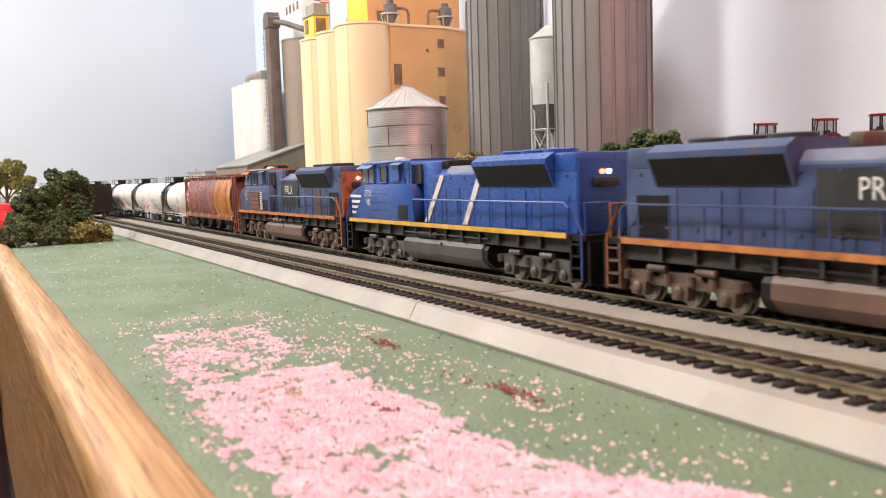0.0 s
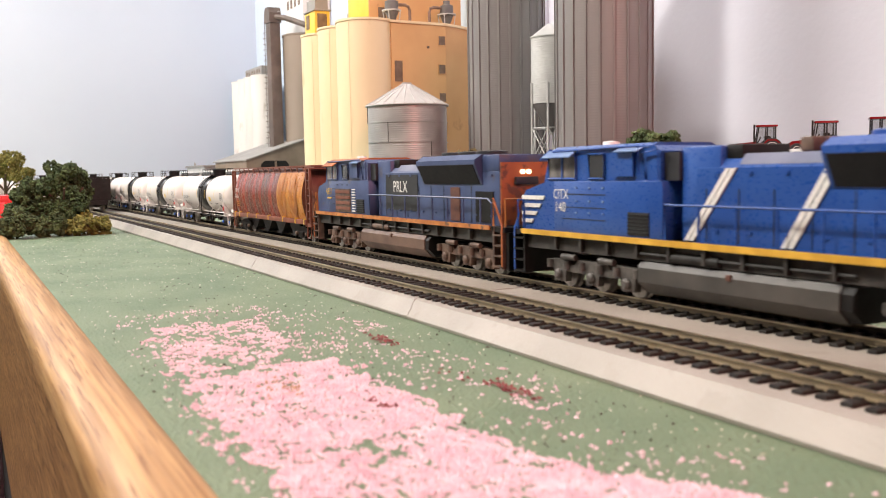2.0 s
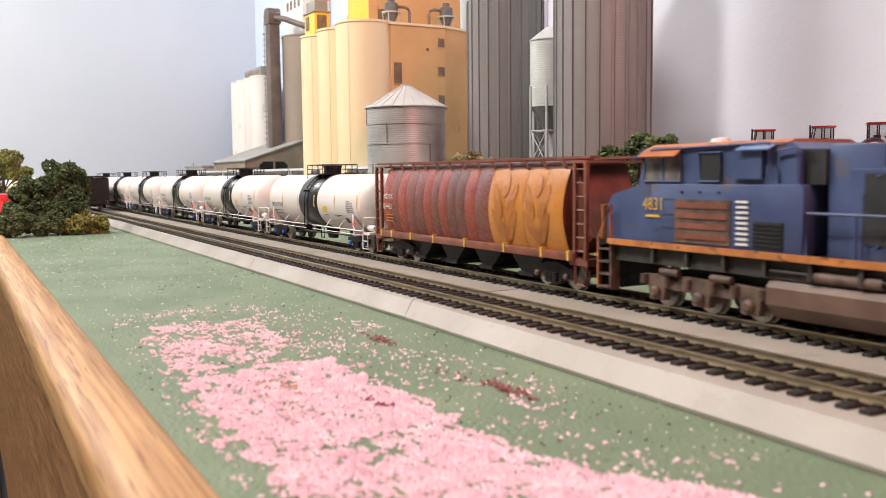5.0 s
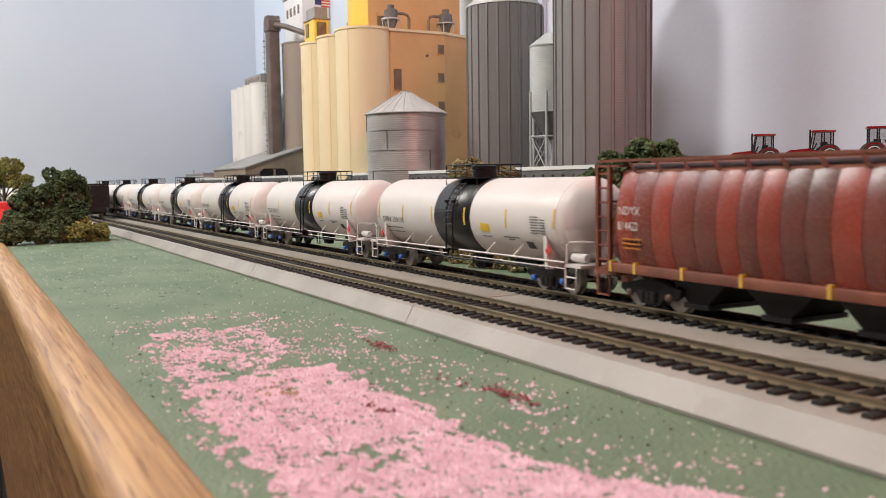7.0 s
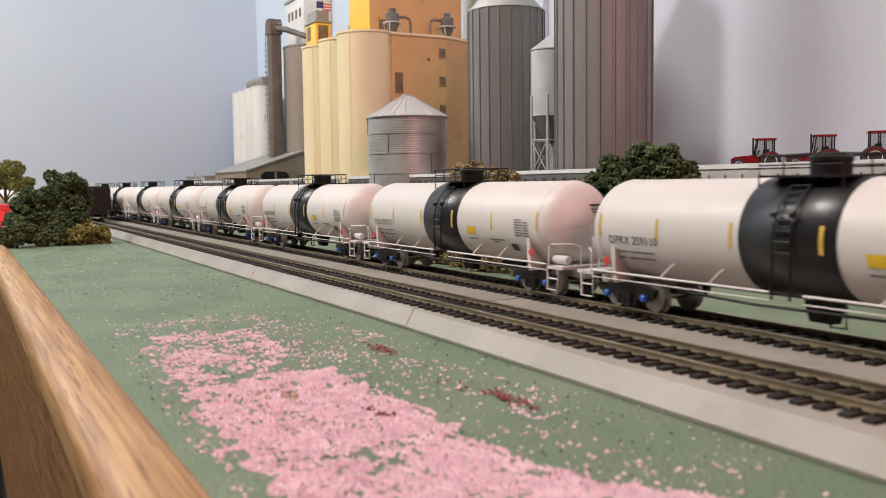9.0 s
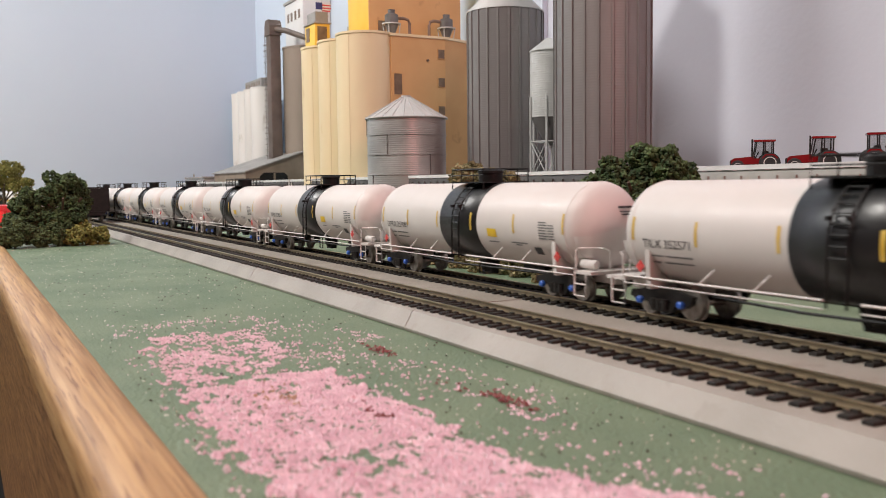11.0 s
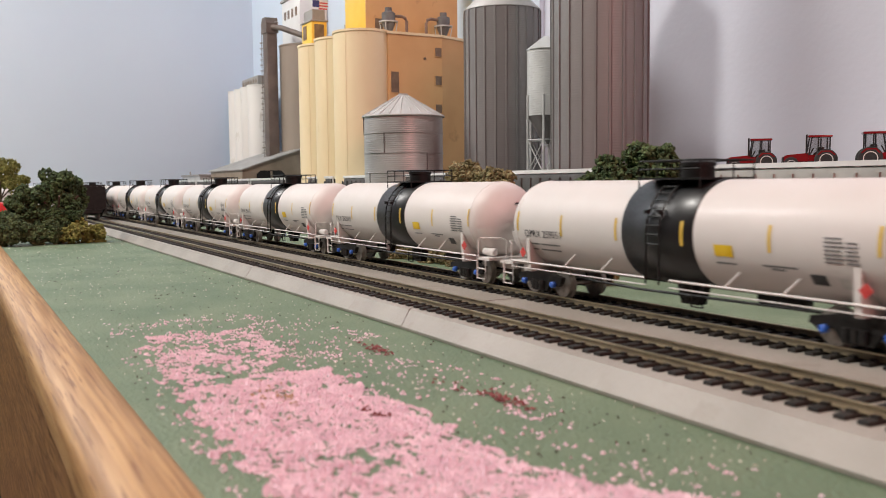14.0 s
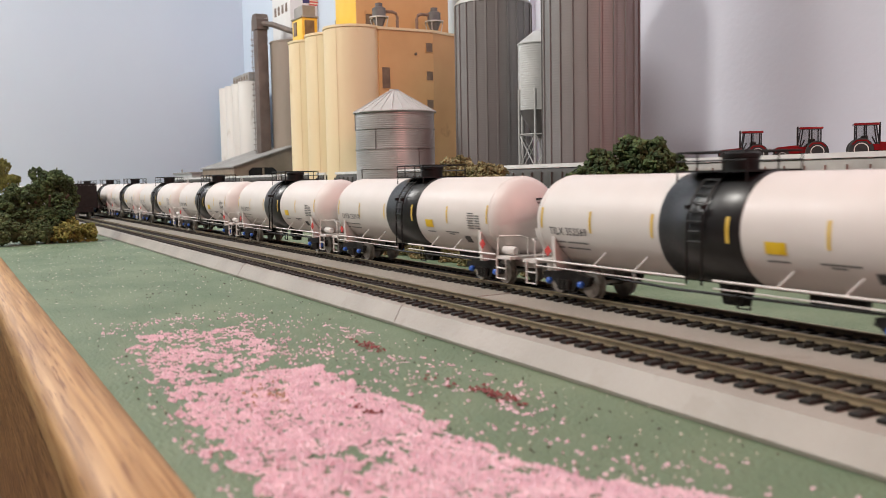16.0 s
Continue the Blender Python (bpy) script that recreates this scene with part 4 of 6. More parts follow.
def freight_truck(car, x, blue=False):
    """A two-axle truck: cast side frames, bolster, springs, two wheelsets."""
    t = part("truck", box(nb(), x - 0.003, x + 0.003, -0.0105, 0.0105, 0.0045, 0.0095, 0.0006), TRUCKBLK, car, "black two-axle freight truck")
    for side in (-1, 1):
        bm = nb()
        out = [(-0.0155, 0.0065), (-0.0150, 0.0085), (-0.0110, 0.0090), (-0.0045, 0.0105), (0.0045, 0.0105), (0.0110, 0.0090), (0.0150, 0.0085), (0.0140, 0.0060), (0.0120, 0.0046), (0.0075, 0.0060), (0.0046, 0.0022), (-0.0046, 0.0022), (-0.0075, 0.0060), (-0.0120, 0.0046), (-0.0140, 0.0060)]
        y0 = 0.0112 * side
        prism(bm, out, min(y0, y0 + 0.0022 * side), max(y0, y0 + 0.0022 * side), "y")
        sf = part("sideframe", bm, TRUCKBLK, t, "", pose(x, 0, 0), 20)
        for k in (-1, 0, 1):
            part("spring", lathe(nb(), [(0.0012, 0.0030), (0.0012, 0.0066)], 8, "z", (x + 0.0026 * k, y0 + 0.0030 * side, 0)), TRUCKBLK, t)
        for k in (-1, 1):
            part("bearing_cap", lathe(nb(), [(0.0013, 0), (0.0013, 0.0012 * side), (0.0008, 0.0017 * side), (0, 0.0017 * side)], 12, "y", (x + 0.0100 * k, y0 + 0.0022 * side, 0.0054)), BEARINGBLUE if blue else TRUCKBROWN, t)
    for k in (-1, 1):
        wheelset(car, x + 0.0100 * k)


def coupler(car, x, sgn):
    part("coupler", box(nb(), min(x, x + 0.0085 * sgn), max(x, x + 0.0085 * sgn), -0.0015, 0.0015, 0.0080, 0.0112, 0.0005), TRUCKBLK, car)


def bent(points, r=0.00045, seg=5):
    return tube(nb(), points, r, seg)


R, ZC = 0.0178, 0.0290          # tank shell


def on_shell(x, z, extra=0.0):
    return (x, -math.sqrt(max((R + extra) ** 2 - (z - ZC) ** 2, 0)), z)


def shell_patch(x0, x1, z0, z1, off=0.00015, n=6):
    """A thin marking that follows the round shell."""
    bm = nb()
    rows = [[bm.verts.new(on_shell(x, z0 + (z1 - z0) * k / n, off)) for x in (x0, x1)] for k in range(n + 1)]
    for a, b in zip(rows, rows[1:]):
        bm.faces.new([a[0], a[1], b[1], b[0]])
    return bm


def tank_car(mark):
    car = thing("tank_car", "white tank car with a black middle band", "tank car", group="tank cars of the train")
    # shell with dished ends
    H, D = 0.0838, 0.0105
    prof = [(0.0, -H - D)] + [(R * math.sin(a), -H - D * math.cos(a)) for a in (0.3, 0.6, 0.9, 1.15, 1.35)] + [(R, -H), (R, -0.0174), (R, 0.0174), (R, H)] + [(R * math.sin(a), H + D * math.cos(a)) for a in (1.35, 1.15, 0.9, 0.6, 0.3)] + [(0.0, H + D)]
    shell = part("tank_shell", lathe(nb(), prof, 64, "x", (0, 0, ZC)), TANKWHITE, car, "glossy white tank shell with dished ends", sharp=30)
    for x in (-H, H):
        part("weld_seam", lathe(nb(), [(R + 0.0000, x - 0.0003), (R + 0.00018, x), (R + 0.0000, x + 0.0003)], 64, "x", (0, 0, ZC)), TANKWHITE, shell)
    for sgn in (-1, 1):
        # half-height jacket shields on the dished ends
        bm = nb()
        lathe(bm, [(0.0165, sgn * (H + 0.0035)), (0.0163, sgn * (H + 0.0062)), (0.0120, sgn * (H + 0.0100)), (0.0, sgn * (H + 0.0122))], 32, "x", (0, 0, ZC), math.pi * 1.06, math.pi * 0.88)
        part("head_shield", bm, TANKWHITE, shell, "white lower head shield", sharp=50)
        bars = nb()
        for k, (w, z) in enumerate(((0.0065, 0.0365), (0.0050, 0.0350), (0.0036, 0.0338))):
            box(bars, sgn * (H + 0.0101) - 0.0004, sgn * (H + 0.0101) + 0.0006, 0.0040 - w / 2, 0.0040 + w / 2, z, z + (0.0008 if k == 0 else 0.0004))
        part("end_lettering", bars, LETTERING, shell)
        red = lathe(nb(), [(0.0013, 0), (0.0013, sgn * 0.0004), (0.0, sgn * 0.0004)], 4, "x", (sgn * (H + 0.0118), 0.0045, 0.0215))
        part("warning_diamond", red, REDINK, shell)
    part("black_band", lathe(nb(), [(R, -0.0172), (R + 0.0003, -0.0170), (R + 0.0003, 0.0170), (R, 0.0172)], 64, "x", (0, 0, ZC)), TANKBLACK, car, "satin black painted band", sharp=60)
    # dome box, platform and railings
    top = ZC + R
    plat = part("platform", box(nb(), -0.0147, 0.0147, -0.0125, 0.0125, top + 0.0000, top + 0.0007), BLACKPL, car, "black top platform grating")
    part("dome_housing", lathe(nb(), [(0.0, top - 0.001), (0.0058, top - 0.001), (0.0058, top + 0.0044), (0.0062, top + 0.0046), (0.0062, top + 0.0058), (0.0050, top + 0.0065), (0, top + 0.0066)], 20, "z", (0.001, 0.0, 0)), BLACKPL, car, "round black dome housing")
    for y in (-0.0122, 0.0122):
        part("railing", bent([(-0.0145, y, top - 0.003), (-0.0145, y, top + 0.0064), (0.0145, y, top + 0.0064), (0.0145, y, top - 0.003)], 0.00035), BLACKPL, plat)
        part("railing", bent([(-0.0145, y, top + 0.0036), (0.0145, y, top + 0.0036)], 0.00028), BLACKPL, plat)
        for x in (-0.0055, 0.0055):
            part("railing_post", bent([(x, y, top), (x, y, top + 0.0064)], 0.00028), BLACKPL, plat)
    for x in (-0.0145, 0.0145):
        part("railing", bent([(x, -0.0122, top + 0.0064), (x, 0.0122, top + 0.0064)], 0.0003), BLACKPL, plat)
    # side ladders
    for side in (-1, 1):
        for dx in (-0.0032, 0.0032):
            pts = [(dx, side * (R + 0.0013) * math.cos(a), ZC + (R + 0.0013) * math.sin(a)) for a in (1.25, 1.0, 0.75, 0.5, 0.25, 0.0)] + [(dx, side * (R + 0.0013), 0.012)]
            part("ladder_rail", bent(pts, 0.0004), BLACKPL, car)
        for k in range(9):
            a = 1.1 - 0.16 * k
            if a > 0:
                y, z = side * (R + 0.0013) * math.cos(a), ZC + (R + 0.0013) * math.sin(a)
            else:
                y, z = side * (R + 0.0013), ZC + 0.02 * a
            part("ladder_rung", bent([(-0.0032, y, z), (0.0032, y, z)], 0.0003), BLACKPL, car)
        for dx, z in ((-0.0032, 0.0355), (0.0032, 0.0355)):
            part("ladder_bracket", box(nb(), dx - 0.0006, dx + 0.0006, min(side * R, side * (R + 0.0016)), max(side * R, side * (R + 0.0016)), z, z + 0.0013), BLACKPL, car)
    # frame ends, walk boards, handrails
    for sgn in (-1, 1):
        stub = part("stub_sill", box(nb(), min(sgn * 0.066, sgn * 0.0985), max(sgn * 0.066, sgn * 0.0985), -0.0045, 0.0045, 0.0075, 0.0128, 0.0005), TANKWHITE, car, "white end sill")
        part("end_platform", box(nb(), min(sgn * 0.0885, sgn * 0.0985), max(sgn * 0.0885, sgn * 0.0985), -0.0165, 0.0165, 0.0118, 0.0130), TANKWHITE, car)
        part("bolster_saddle", prism(nb(), [(-0.0165, 0.0100), (-0.0172, 0.0165), (-0.0174, 0.0235), (-0.0150, 0.0190), (-0.0080, 0.0125), (0.0080, 0.0125), (0.0150, 0.0190), (0.0174, 0.0235), (0.0172, 0.0165), (0.0165, 0.0100)], sgn * 0.0760 - 0.0011, sgn * 0.0760 + 0.0011), TANKWHITE, car, "white tank saddle", sharp=20)
        if sgn > 0:
            part("brake_reservoir", lathe(nb(), [(0.0, -0.0045), (0.0014, -0.0045), (0.0018, -0.0039), (0.0018, 0.0039), (0.0014, 0.0045), (0.0, 0.0045)], 14, "x", (sgn * 0.0915, -0.0115, 0.0152)), TANKWHITE, car)
        coupler(car, sgn * 0.0965, sgn)
        for side in (-1, 1):
            y = 0.0165 * side
            part("hazard_diamond", lathe(nb(), [(0.0021, 0), (0.0021, 0.0004 * side), (0.0, 0.0004 * side)], 4, "y", (sgn * 0.0790, 0.0176 * side, 0.0176)), REDINK, car, "small red hazard diamond")
            part("grab_loop", bent([(sgn * 0.0895, y, 0.013), (sgn * 0.0895, y, 0.0205), (sgn * 0.0910, y, 0.0216), (sgn * 0.0965, y * 0.55, 0.0216), (sgn * 0.0975, y * 0.4, 0.0205), (sgn * 0.0975, y * 0.4, 0.013)], 0.00034), TANKWHITE, car)
            part("stirrup_step", bent([(sgn * 0.0885, y, 0.0125), (sgn * 0.0885, y, 0.0035), (sgn * 0.0955, y, 0.0035), (sgn * 0.0955, y, 0.0125)], 0.00045), TANKWHITE, car)
            part("stirrup_step", bent([(sgn * 0.0885, y, 0.0080), (sgn * 0.0955, y, 0.0080)], 0.00035), TANKWHITE, car)
    for side in (-1, 1):
        y = 0.0170 * side
        for z, r in ((0.0136, 0.00042), (0.0112, 0.00024)):
            part("side_handrail", bent([(-0.0885, y, z), (-0.0060, y, z)], r), TANKWHITE, car)
            part("side_handrail", bent([(0.0060, y, z), (0.0885, y, z)], r), TANKWHITE, car)
        for x in (-0.052, -0.030, 0.030, 0.052):
            part("handrail_stay", bent([(x, y, 0.0136), (x + 0.004, side * 0.0145, 0.0185)], 0.00036), TANKWHITE, car)
    # underside
    part("bottom_outlet", lathe(nb(), [(0.0, 0.0052), (0.0030, 0.0052), (0.0045, 0.0075), (0.0045, 0.0125), (0.0, 0.0125)], 16, "z", (0.0, 0, 0)), BLACKPL, car, "black bottom outlet valve")
    part("skid", prism(nb(), [(-0.006, 0.0105), (-0.004, 0.0040), (0.004, 0.0040), (0.006, 0.0105)], -0.002, 0.002, "y"), BLACKPL, car)
    part("air_line", bent([(-0.066, 0.006, 0.0098), (0.066, 0.006, 0.0098)], 0.0006), BLACKPL, car)
    part("brake_rod", bent([(-0.066, -0.005, 0.0085), (-0.02, -0.008, 0.0078), (0.066, -0.006, 0.0085)], 0.0005), BLACKPL, car)
    part("air_reservoir", lathe(nb(), [(0, -0.009), (0.0028, -0.0085), (0.0028, 0.0085), (0, 0.009)], 14, "x", (0.035, 0.004, 0.0090)), BLACKPL, car)
    part("cable_hanger", bent([(0.012, -0.013, 0.012), (0.012, -0.013, 0.0055), (0.017, -0.013, 0.0055), (0.017, -0.013, 0.012)], 0.0004), BLACKPL, car)
    # markings
    part("placard", shell_patch(0.0260, 0.0335, 0.0232, 0.0268), PLACARD, car, "orange-yellow placard")
    for x, z in ((-0.0828, 0.0300), (-0.0530, 0.0290), (-0.0205, 0.0290), (0.0475, 0.0290), (0.0826, 0.0300)):
        part("reflective_stripe", shell_patch(x - 0.0006, x + 0.0006, z - 0.0035, z + 0.0045), STRIPEYEL, car)
    part("reflective_stripe", shell_patch(0.0125 - 0.0007, 0.0125 + 0.0007, 0.0255, 0.0335, 0.0005), STRIPEYEL, car)
    words("reporting_mark", mark, 0.0041, LETTERING, car, pose(-0.0780, 0, ZC), (R, -0.0035), "black reporting mark", 1.05)
    for x0, x1, z in ((-0.0765, -0.069, 0.0212), (-0.068, -0.0555, 0.0212), (-0.0765, -0.0715, 0.0190), (-0.0695, -0.056, 0.0190), (0.026, 0.034, 0.0208), (0.044, 0.0565, 0.0212), (0.047, 0.052, 0.0203)):
        part("small_lettering", shell_patch(x0, x1, z, z + 0.00055), GREYINK, car)
    for k in range(7):
        z = 0.0305 - 0.0011 * k
        part("data_line", shell_patch(0.0660, 0.0715 + 0.0004 * (k % 3), z, z + 0.00045), GREYINK, car)
        if k != 0:
            part("data_line", shell_patch(0.0727, 0.0767 - 0.0004 * (k % 2), z, z + 0.00045), GREYINK, car)
    bm = shell_patch(0.0600, 0.0652, 0.0172, 0.0202)
    part("placard_holder", bm, PATCHBLK, car, "black placard holder")
    bm = shell_patch(0.0690, 0.0725, 0.0168, 0.0198)
    part("placard_holder", bm, RIMGREY, car, "grey placard holder")
    freight_truck(car, -0.0735, True)
    freight_truck(car, 0.0735, True)
    return car


def hopper_outline(w=0.0180, z0=0.0150, z1=0.0480, n=9):
    """The bulging side of a cylindrical hopper, from sill to roof."""
    pts = []
    for k in range(n + 1):
        a = -0.85 + 1.75 * k / n
        pts.append((w - 0.0105 * (1 - math.cos(a)), z0 + (z1 - z0) * k / n))
    return pts


def grain_hopper():
    car = thing("grain_hopper", "faded red cylindrical grain hopper with a golden end panel", "hopper car")
    side = hopper_outline()
    colours = [HOPRED, HOPBROWN, HOPRED, HOPBROWN, HOPBROWN, HOPRED, HOPBROWN, HOPRED, HOPBROWN, HOPBROWN, HOPRED, HOPBROWN, HOPYEL, HOPYEL, HOPYEL, HOPYEL]
    edges = [-0.083, -0.0745, -0.065, -0.0555, -0.045, -0.0355, -0.027, -0.0195, -0.011, -0.0025, 0.006, 0.0155, 0.0275, 0.041, 0.055, 0.069, 0.083]
    inner = part("inner_body", prism(nb(), [(-y + 0.0006, z) for y, z in side] + [(y - 0.0006, z) for y, z in side[::-1]], -0.0828, 0.0828), HOPRUST, car, sharp=30)
    for i, mat in enumerate(colours):
        x0, x1 = edges[i] + 0.00012, edges[i + 1] - 0.00012
        for sgn in (-1, 1):
            bm = nb()
            rows = [[bm.verts.new((x, sgn * (y + b), z)) for x, b in ((x0, -0.00012), (x0 + 0.0012, 0.0), (0.5 * (x0 + x1), 0.0003), (x1 - 0.0012, 0.0), (x1, -0.00012))] for y, z in side]
            for a, b in zip(rows, rows[1:]):
                for k in range(4):
                    bm.faces.new([a[k], a[k + 1], b[k + 1], b[k]])
            part("side_panel", bm, mat, car, "golden yellow painted side sheet" if mat is HOPYEL else "patched red-brown side sheet", sharp=60)
    # leaf emblem: a stalk with paired leaves on the golden panels
    def yside(z):
        for (ya, za), (yb, zb) in zip(side, side[1:]):
            if za <= z <= zb:
                return ya + (yb - ya) * (z - za) / (zb - za) + 0.00045
        return side[-1][0]
    for cx, cz, lean in ((0.0352, 0.0350, 0.42), (0.0468, 0.0350, -0.42), (0.0362, 0.0245, 0.62), (0.0458, 0.0245, -0.62), (0.0410, 0.0415, 0.0), (0.0597, 0.0350, 0.42), (0.0703, 0.0350, -0.42), (0.0605, 0.0245, 0.62), (0.0695, 0.0245, -0.62), (0.0650, 0.0415, 0.0)):
        for sgn in (-1, 1):
            bm = nb()
            ring = []
            for k in range(14):
                a = 2 * math.pi * k / 14
                u, v = 0.0027 * math.sin(a) * (1 - 0.25 * math.cos(a)), 0.0080 * math.cos(a) * (0.6 if lean == 0 else 1)
                x = cx + u * math.cos(lean) - v * math.sin(lean)
                z = cz + u * math.sin(lean) + v * math.cos(lean)
                ring.append(bm.verts.new((x, sgn * yside(z), z)))
            mid = bm.verts.new((cx, sgn * (yside(cz) + 0.0001), cz))
            for k in range(14):
                bm.faces.new([ring[k], ring[(k + 1) % 14], mid])
            part("leaf_emblem", bm, HOPLEAF, car, "", None, 0)
    # ends, roof, sill
    for sgn in (-1, 1):
        bm = prism(nb(), [(sgn * 0.0832, 0.0150), (sgn * 0.0832, 0.0490), (sgn * 0.0846, 0.0490), (sgn * 0.0946, 0.0215), (sgn * 0.0860, 0.0150)], -0.0125, 0.0125, "y")
        part("end_sheet", bm, HOPRUST, car, "dark rust end slope sheet", sharp=20)
        for side_ in (-1, 1):
            y = 0.0160 * side_
            for x in (sgn * 0.0885, sgn * 0.0952):
                part("end_post", box(nb(), x - 0.0007, x + 0.0007, y - 0.0008, y + 0.0008, 0.0130, 0.0505), HOPRUST, car)
            for k in range(7):
                z = 0.0165 + 0.0052 * k
                part("ladder_rung", bent([(sgn * 0.0885, y, z), (sgn * 0.0952, y, z)], 0.0004), HOPRUST, car)
            part("stirrup_step", bent([(sgn * 0.0885, y, 0.0125), (sgn * 0.0885, y, 0.0035), (sgn * 0.0952, y, 0.0035), (sgn * 0.0952, y, 0.0125)], 0.0006), HOPRUST, car)
        part("end_platform", box(nb(), min(sgn * 0.085, sgn * 0.0965), max(sgn * 0.085, sgn * 0.0965), -0.0165, 0.0165, 0.0110, 0.0135), HOPRUST, car)
        part("end_roof_walk", box(nb(), min(sgn * 0.083, sgn * 0.0965), max(sgn * 0.083, sgn * 0.0965), -0.0165, 0.0165, 0.0500, 0.0508), HOPRUST, car)
        part("center_sill", box(nb(), min(sgn * 0.055, sgn * 0.0965), max(sgn * 0.055, sgn * 0.0965), -0.004, 0.004, 0.0070, 0.0125), HOPRUST, car)
        coupler(car, sgn * 0.0945, sgn)
    y1 = side[-1][0]
    part("roof", prism(nb(), [(-y1 - 0.0002, 0.0478), (-y1 + 0.001, 0.0490), (-0.0085, 0.0512), (0.0085, 0.0512), (y1 - 0.001, 0.0490), (y1 + 0.0002, 0.0478)], -0.0845, 0.0845), HOPRUST, car, "dull red roof", sharp=20)
    for side_ in (-1, 1):
        part("running_board", box(nb(), -0.0965, 0.0965, min(side_ * 0.0105, side_ * 0.0152), max(side_ * 0.0105, side_ * 0.0152), 0.0518, 0.0527), HOPRUST, car, "orange-brown roof walk")
        for k in range(13):
            x = -0.0785 + 0.0131 * k
            part("walk_bracket", bent([(x, side_ * 0.0150, 0.0517), (x + 0.0015, side_ * (y1 + 0.0004), 0.0484)], 0.0006), HOPRUST, car)
        part("side_sill", box(nb(), -0.0890, 0.0890, min(side_ * 0.0152, side_ * 0.0178), max(side_ * 0.0152, side_ * 0.0178), 0.0125, 0.0158, 0.0003), HOPRUST, car, "rusty side sill")
        for x in (-0.086, -0.073, -0.050, -0.025, 0.006, 0.040, 0.068, 0.086):
            part("sill_stripe", box(nb(), x - 0.0006, x + 0.0006, min(side_ * 0.0160, side_ * 0.01805), max(side_ * 0.0160, side_ * 0.01805), 0.0126, 0.0166), STRIPEYEL, car)
    part("hatch_trough", box(nb(), -0.074, 0.074, -0.0048, 0.0048, 0.0513, 0.0530, 0.0005), HOPRUST, car)
    for k in range(4):
        xc = -0.0490 + 0.0327 * k
        part("discharge_bay", prism(nb(), [(xc - 0.0155, 0.0149), (xc + 0.0155, 0.0149), (xc + 0.0045, 0.0045), (xc - 0.0045, 0.0045)], -0.0115, 0.0115, "y"), BLACKPL, car, "black discharge bay", sharp=20)
        part("outlet_gate", box(nb(), xc - 0.0055, xc + 0.0055, -0.0125, 0.0125, 0.0030, 0.0046), BLACKPL, car)
    words("reporting_mark", "NDYX", 0.0042, WHITEINK, car, pose(-0.0810, -0.0184, 0.0345), 0, "white reporting mark", 0.95)
    words("car_number", "814422", 0.0042, WHITEINK, car, pose(-0.0810, -0.0187, 0.0292), 0, "white car number", 0.85)
    for k in range(3):
        part("small_lettering", box(nb(), -0.0795, -0.0690 - 0.0008 * k, -0.0181 + 0.0003 * k, -0.0176, 0.0245 - 0.0016 * k, 0.0250 - 0.0016 * k), HOPYEL, car)
    freight_truck(car, -0.0700)
    freight_truck(car, 0.0700)
    return car


def loco_truck(car, x, mat):
    t = part("truck", box(nb(), x - 0.024, x + 0.024, -0.0095, 0.0095, 0.0065, 0.0120), TRUCKBLK, car, "grimy three-axle locomotive truck")
    for side in (-1, 1):
        y0, y1 = sorted((0.0112 * side, 0.0142 * side))
        part("sideframe", prism(nb(), [(-0.0285, 0.0085), (-0.0275, 0.0112), (-0.0140, 0.0118), (-0.0125, 0.0098), (-0.0105, 0.0098), (-0.0090, 0.0118), (0.0090, 0.0118), (0.0105, 0.0098), (0.0125, 0.0098), (0.0140, 0.0118), (0.0275, 0.0112), (0.0285, 0.0085), (0.0240, 0.0075), (0.0120, 0.0068), (-0.0120, 0.0068), (-0.0240, 0.0075)], y0, y1, "y"), mat, t, "", pose(x, 0, 0), 20)
        for k in (-1, 0, 1):
            cx = x + 0.0205 * k
            part("journal_box", prism(nb(), [(-0.0034, 0.0028), (0.0034, 0.0028), (0.0042, 0.0082), (-0.0042, 0.0082)], min(y0, y0), y1 + 0.0006 if side > 0 else y1, "y"), mat, t, "", pose(cx, 0, 0), 20)
            part("bearing_cap", lathe(nb(), [(0.0021, 0), (0.0021, 0.0012 * side), (0.0012, 0.0019 * side), (0, 0.0019 * side)], 12, "y", (cx, 0.0142 * side, 0.0056)), mat, t)
            for dx in (-0.0055, 0.0055):
                part("spring", lathe(nb(), [(0.0014, 0.0080), (0.0014, 0.0112)], 8, "z", (cx + dx, 0.0148 * side, 0)), mat, t)
        part("brake_cylinder", lathe(nb(), [(0, -0.0042), (0.0012, -0.0042), (0.0012, 0.0042), (0, 0.0042)], 12, "x", (x + 0.010, 0.0152 * side, 0.0128)), mat, t)
        part("brake_cylinder", lathe(nb(), [(0, -0.0042), (0.0012, -0.0042), (0.0012, 0.0042), (0, 0.0042)], 12, "x", (x - 0.013, 0.0152 * side, 0.0128)), mat, t)
        part("sand_pipe", bent([(x + 0.0275, 0.0125 * side, 0.012), (x + 0.0285, 0.0120 * side, 0.0045)], 0.0005), mat, t)
    for k in (-1, 0, 1):
        wheelset(car, x + 0.0205 * k)


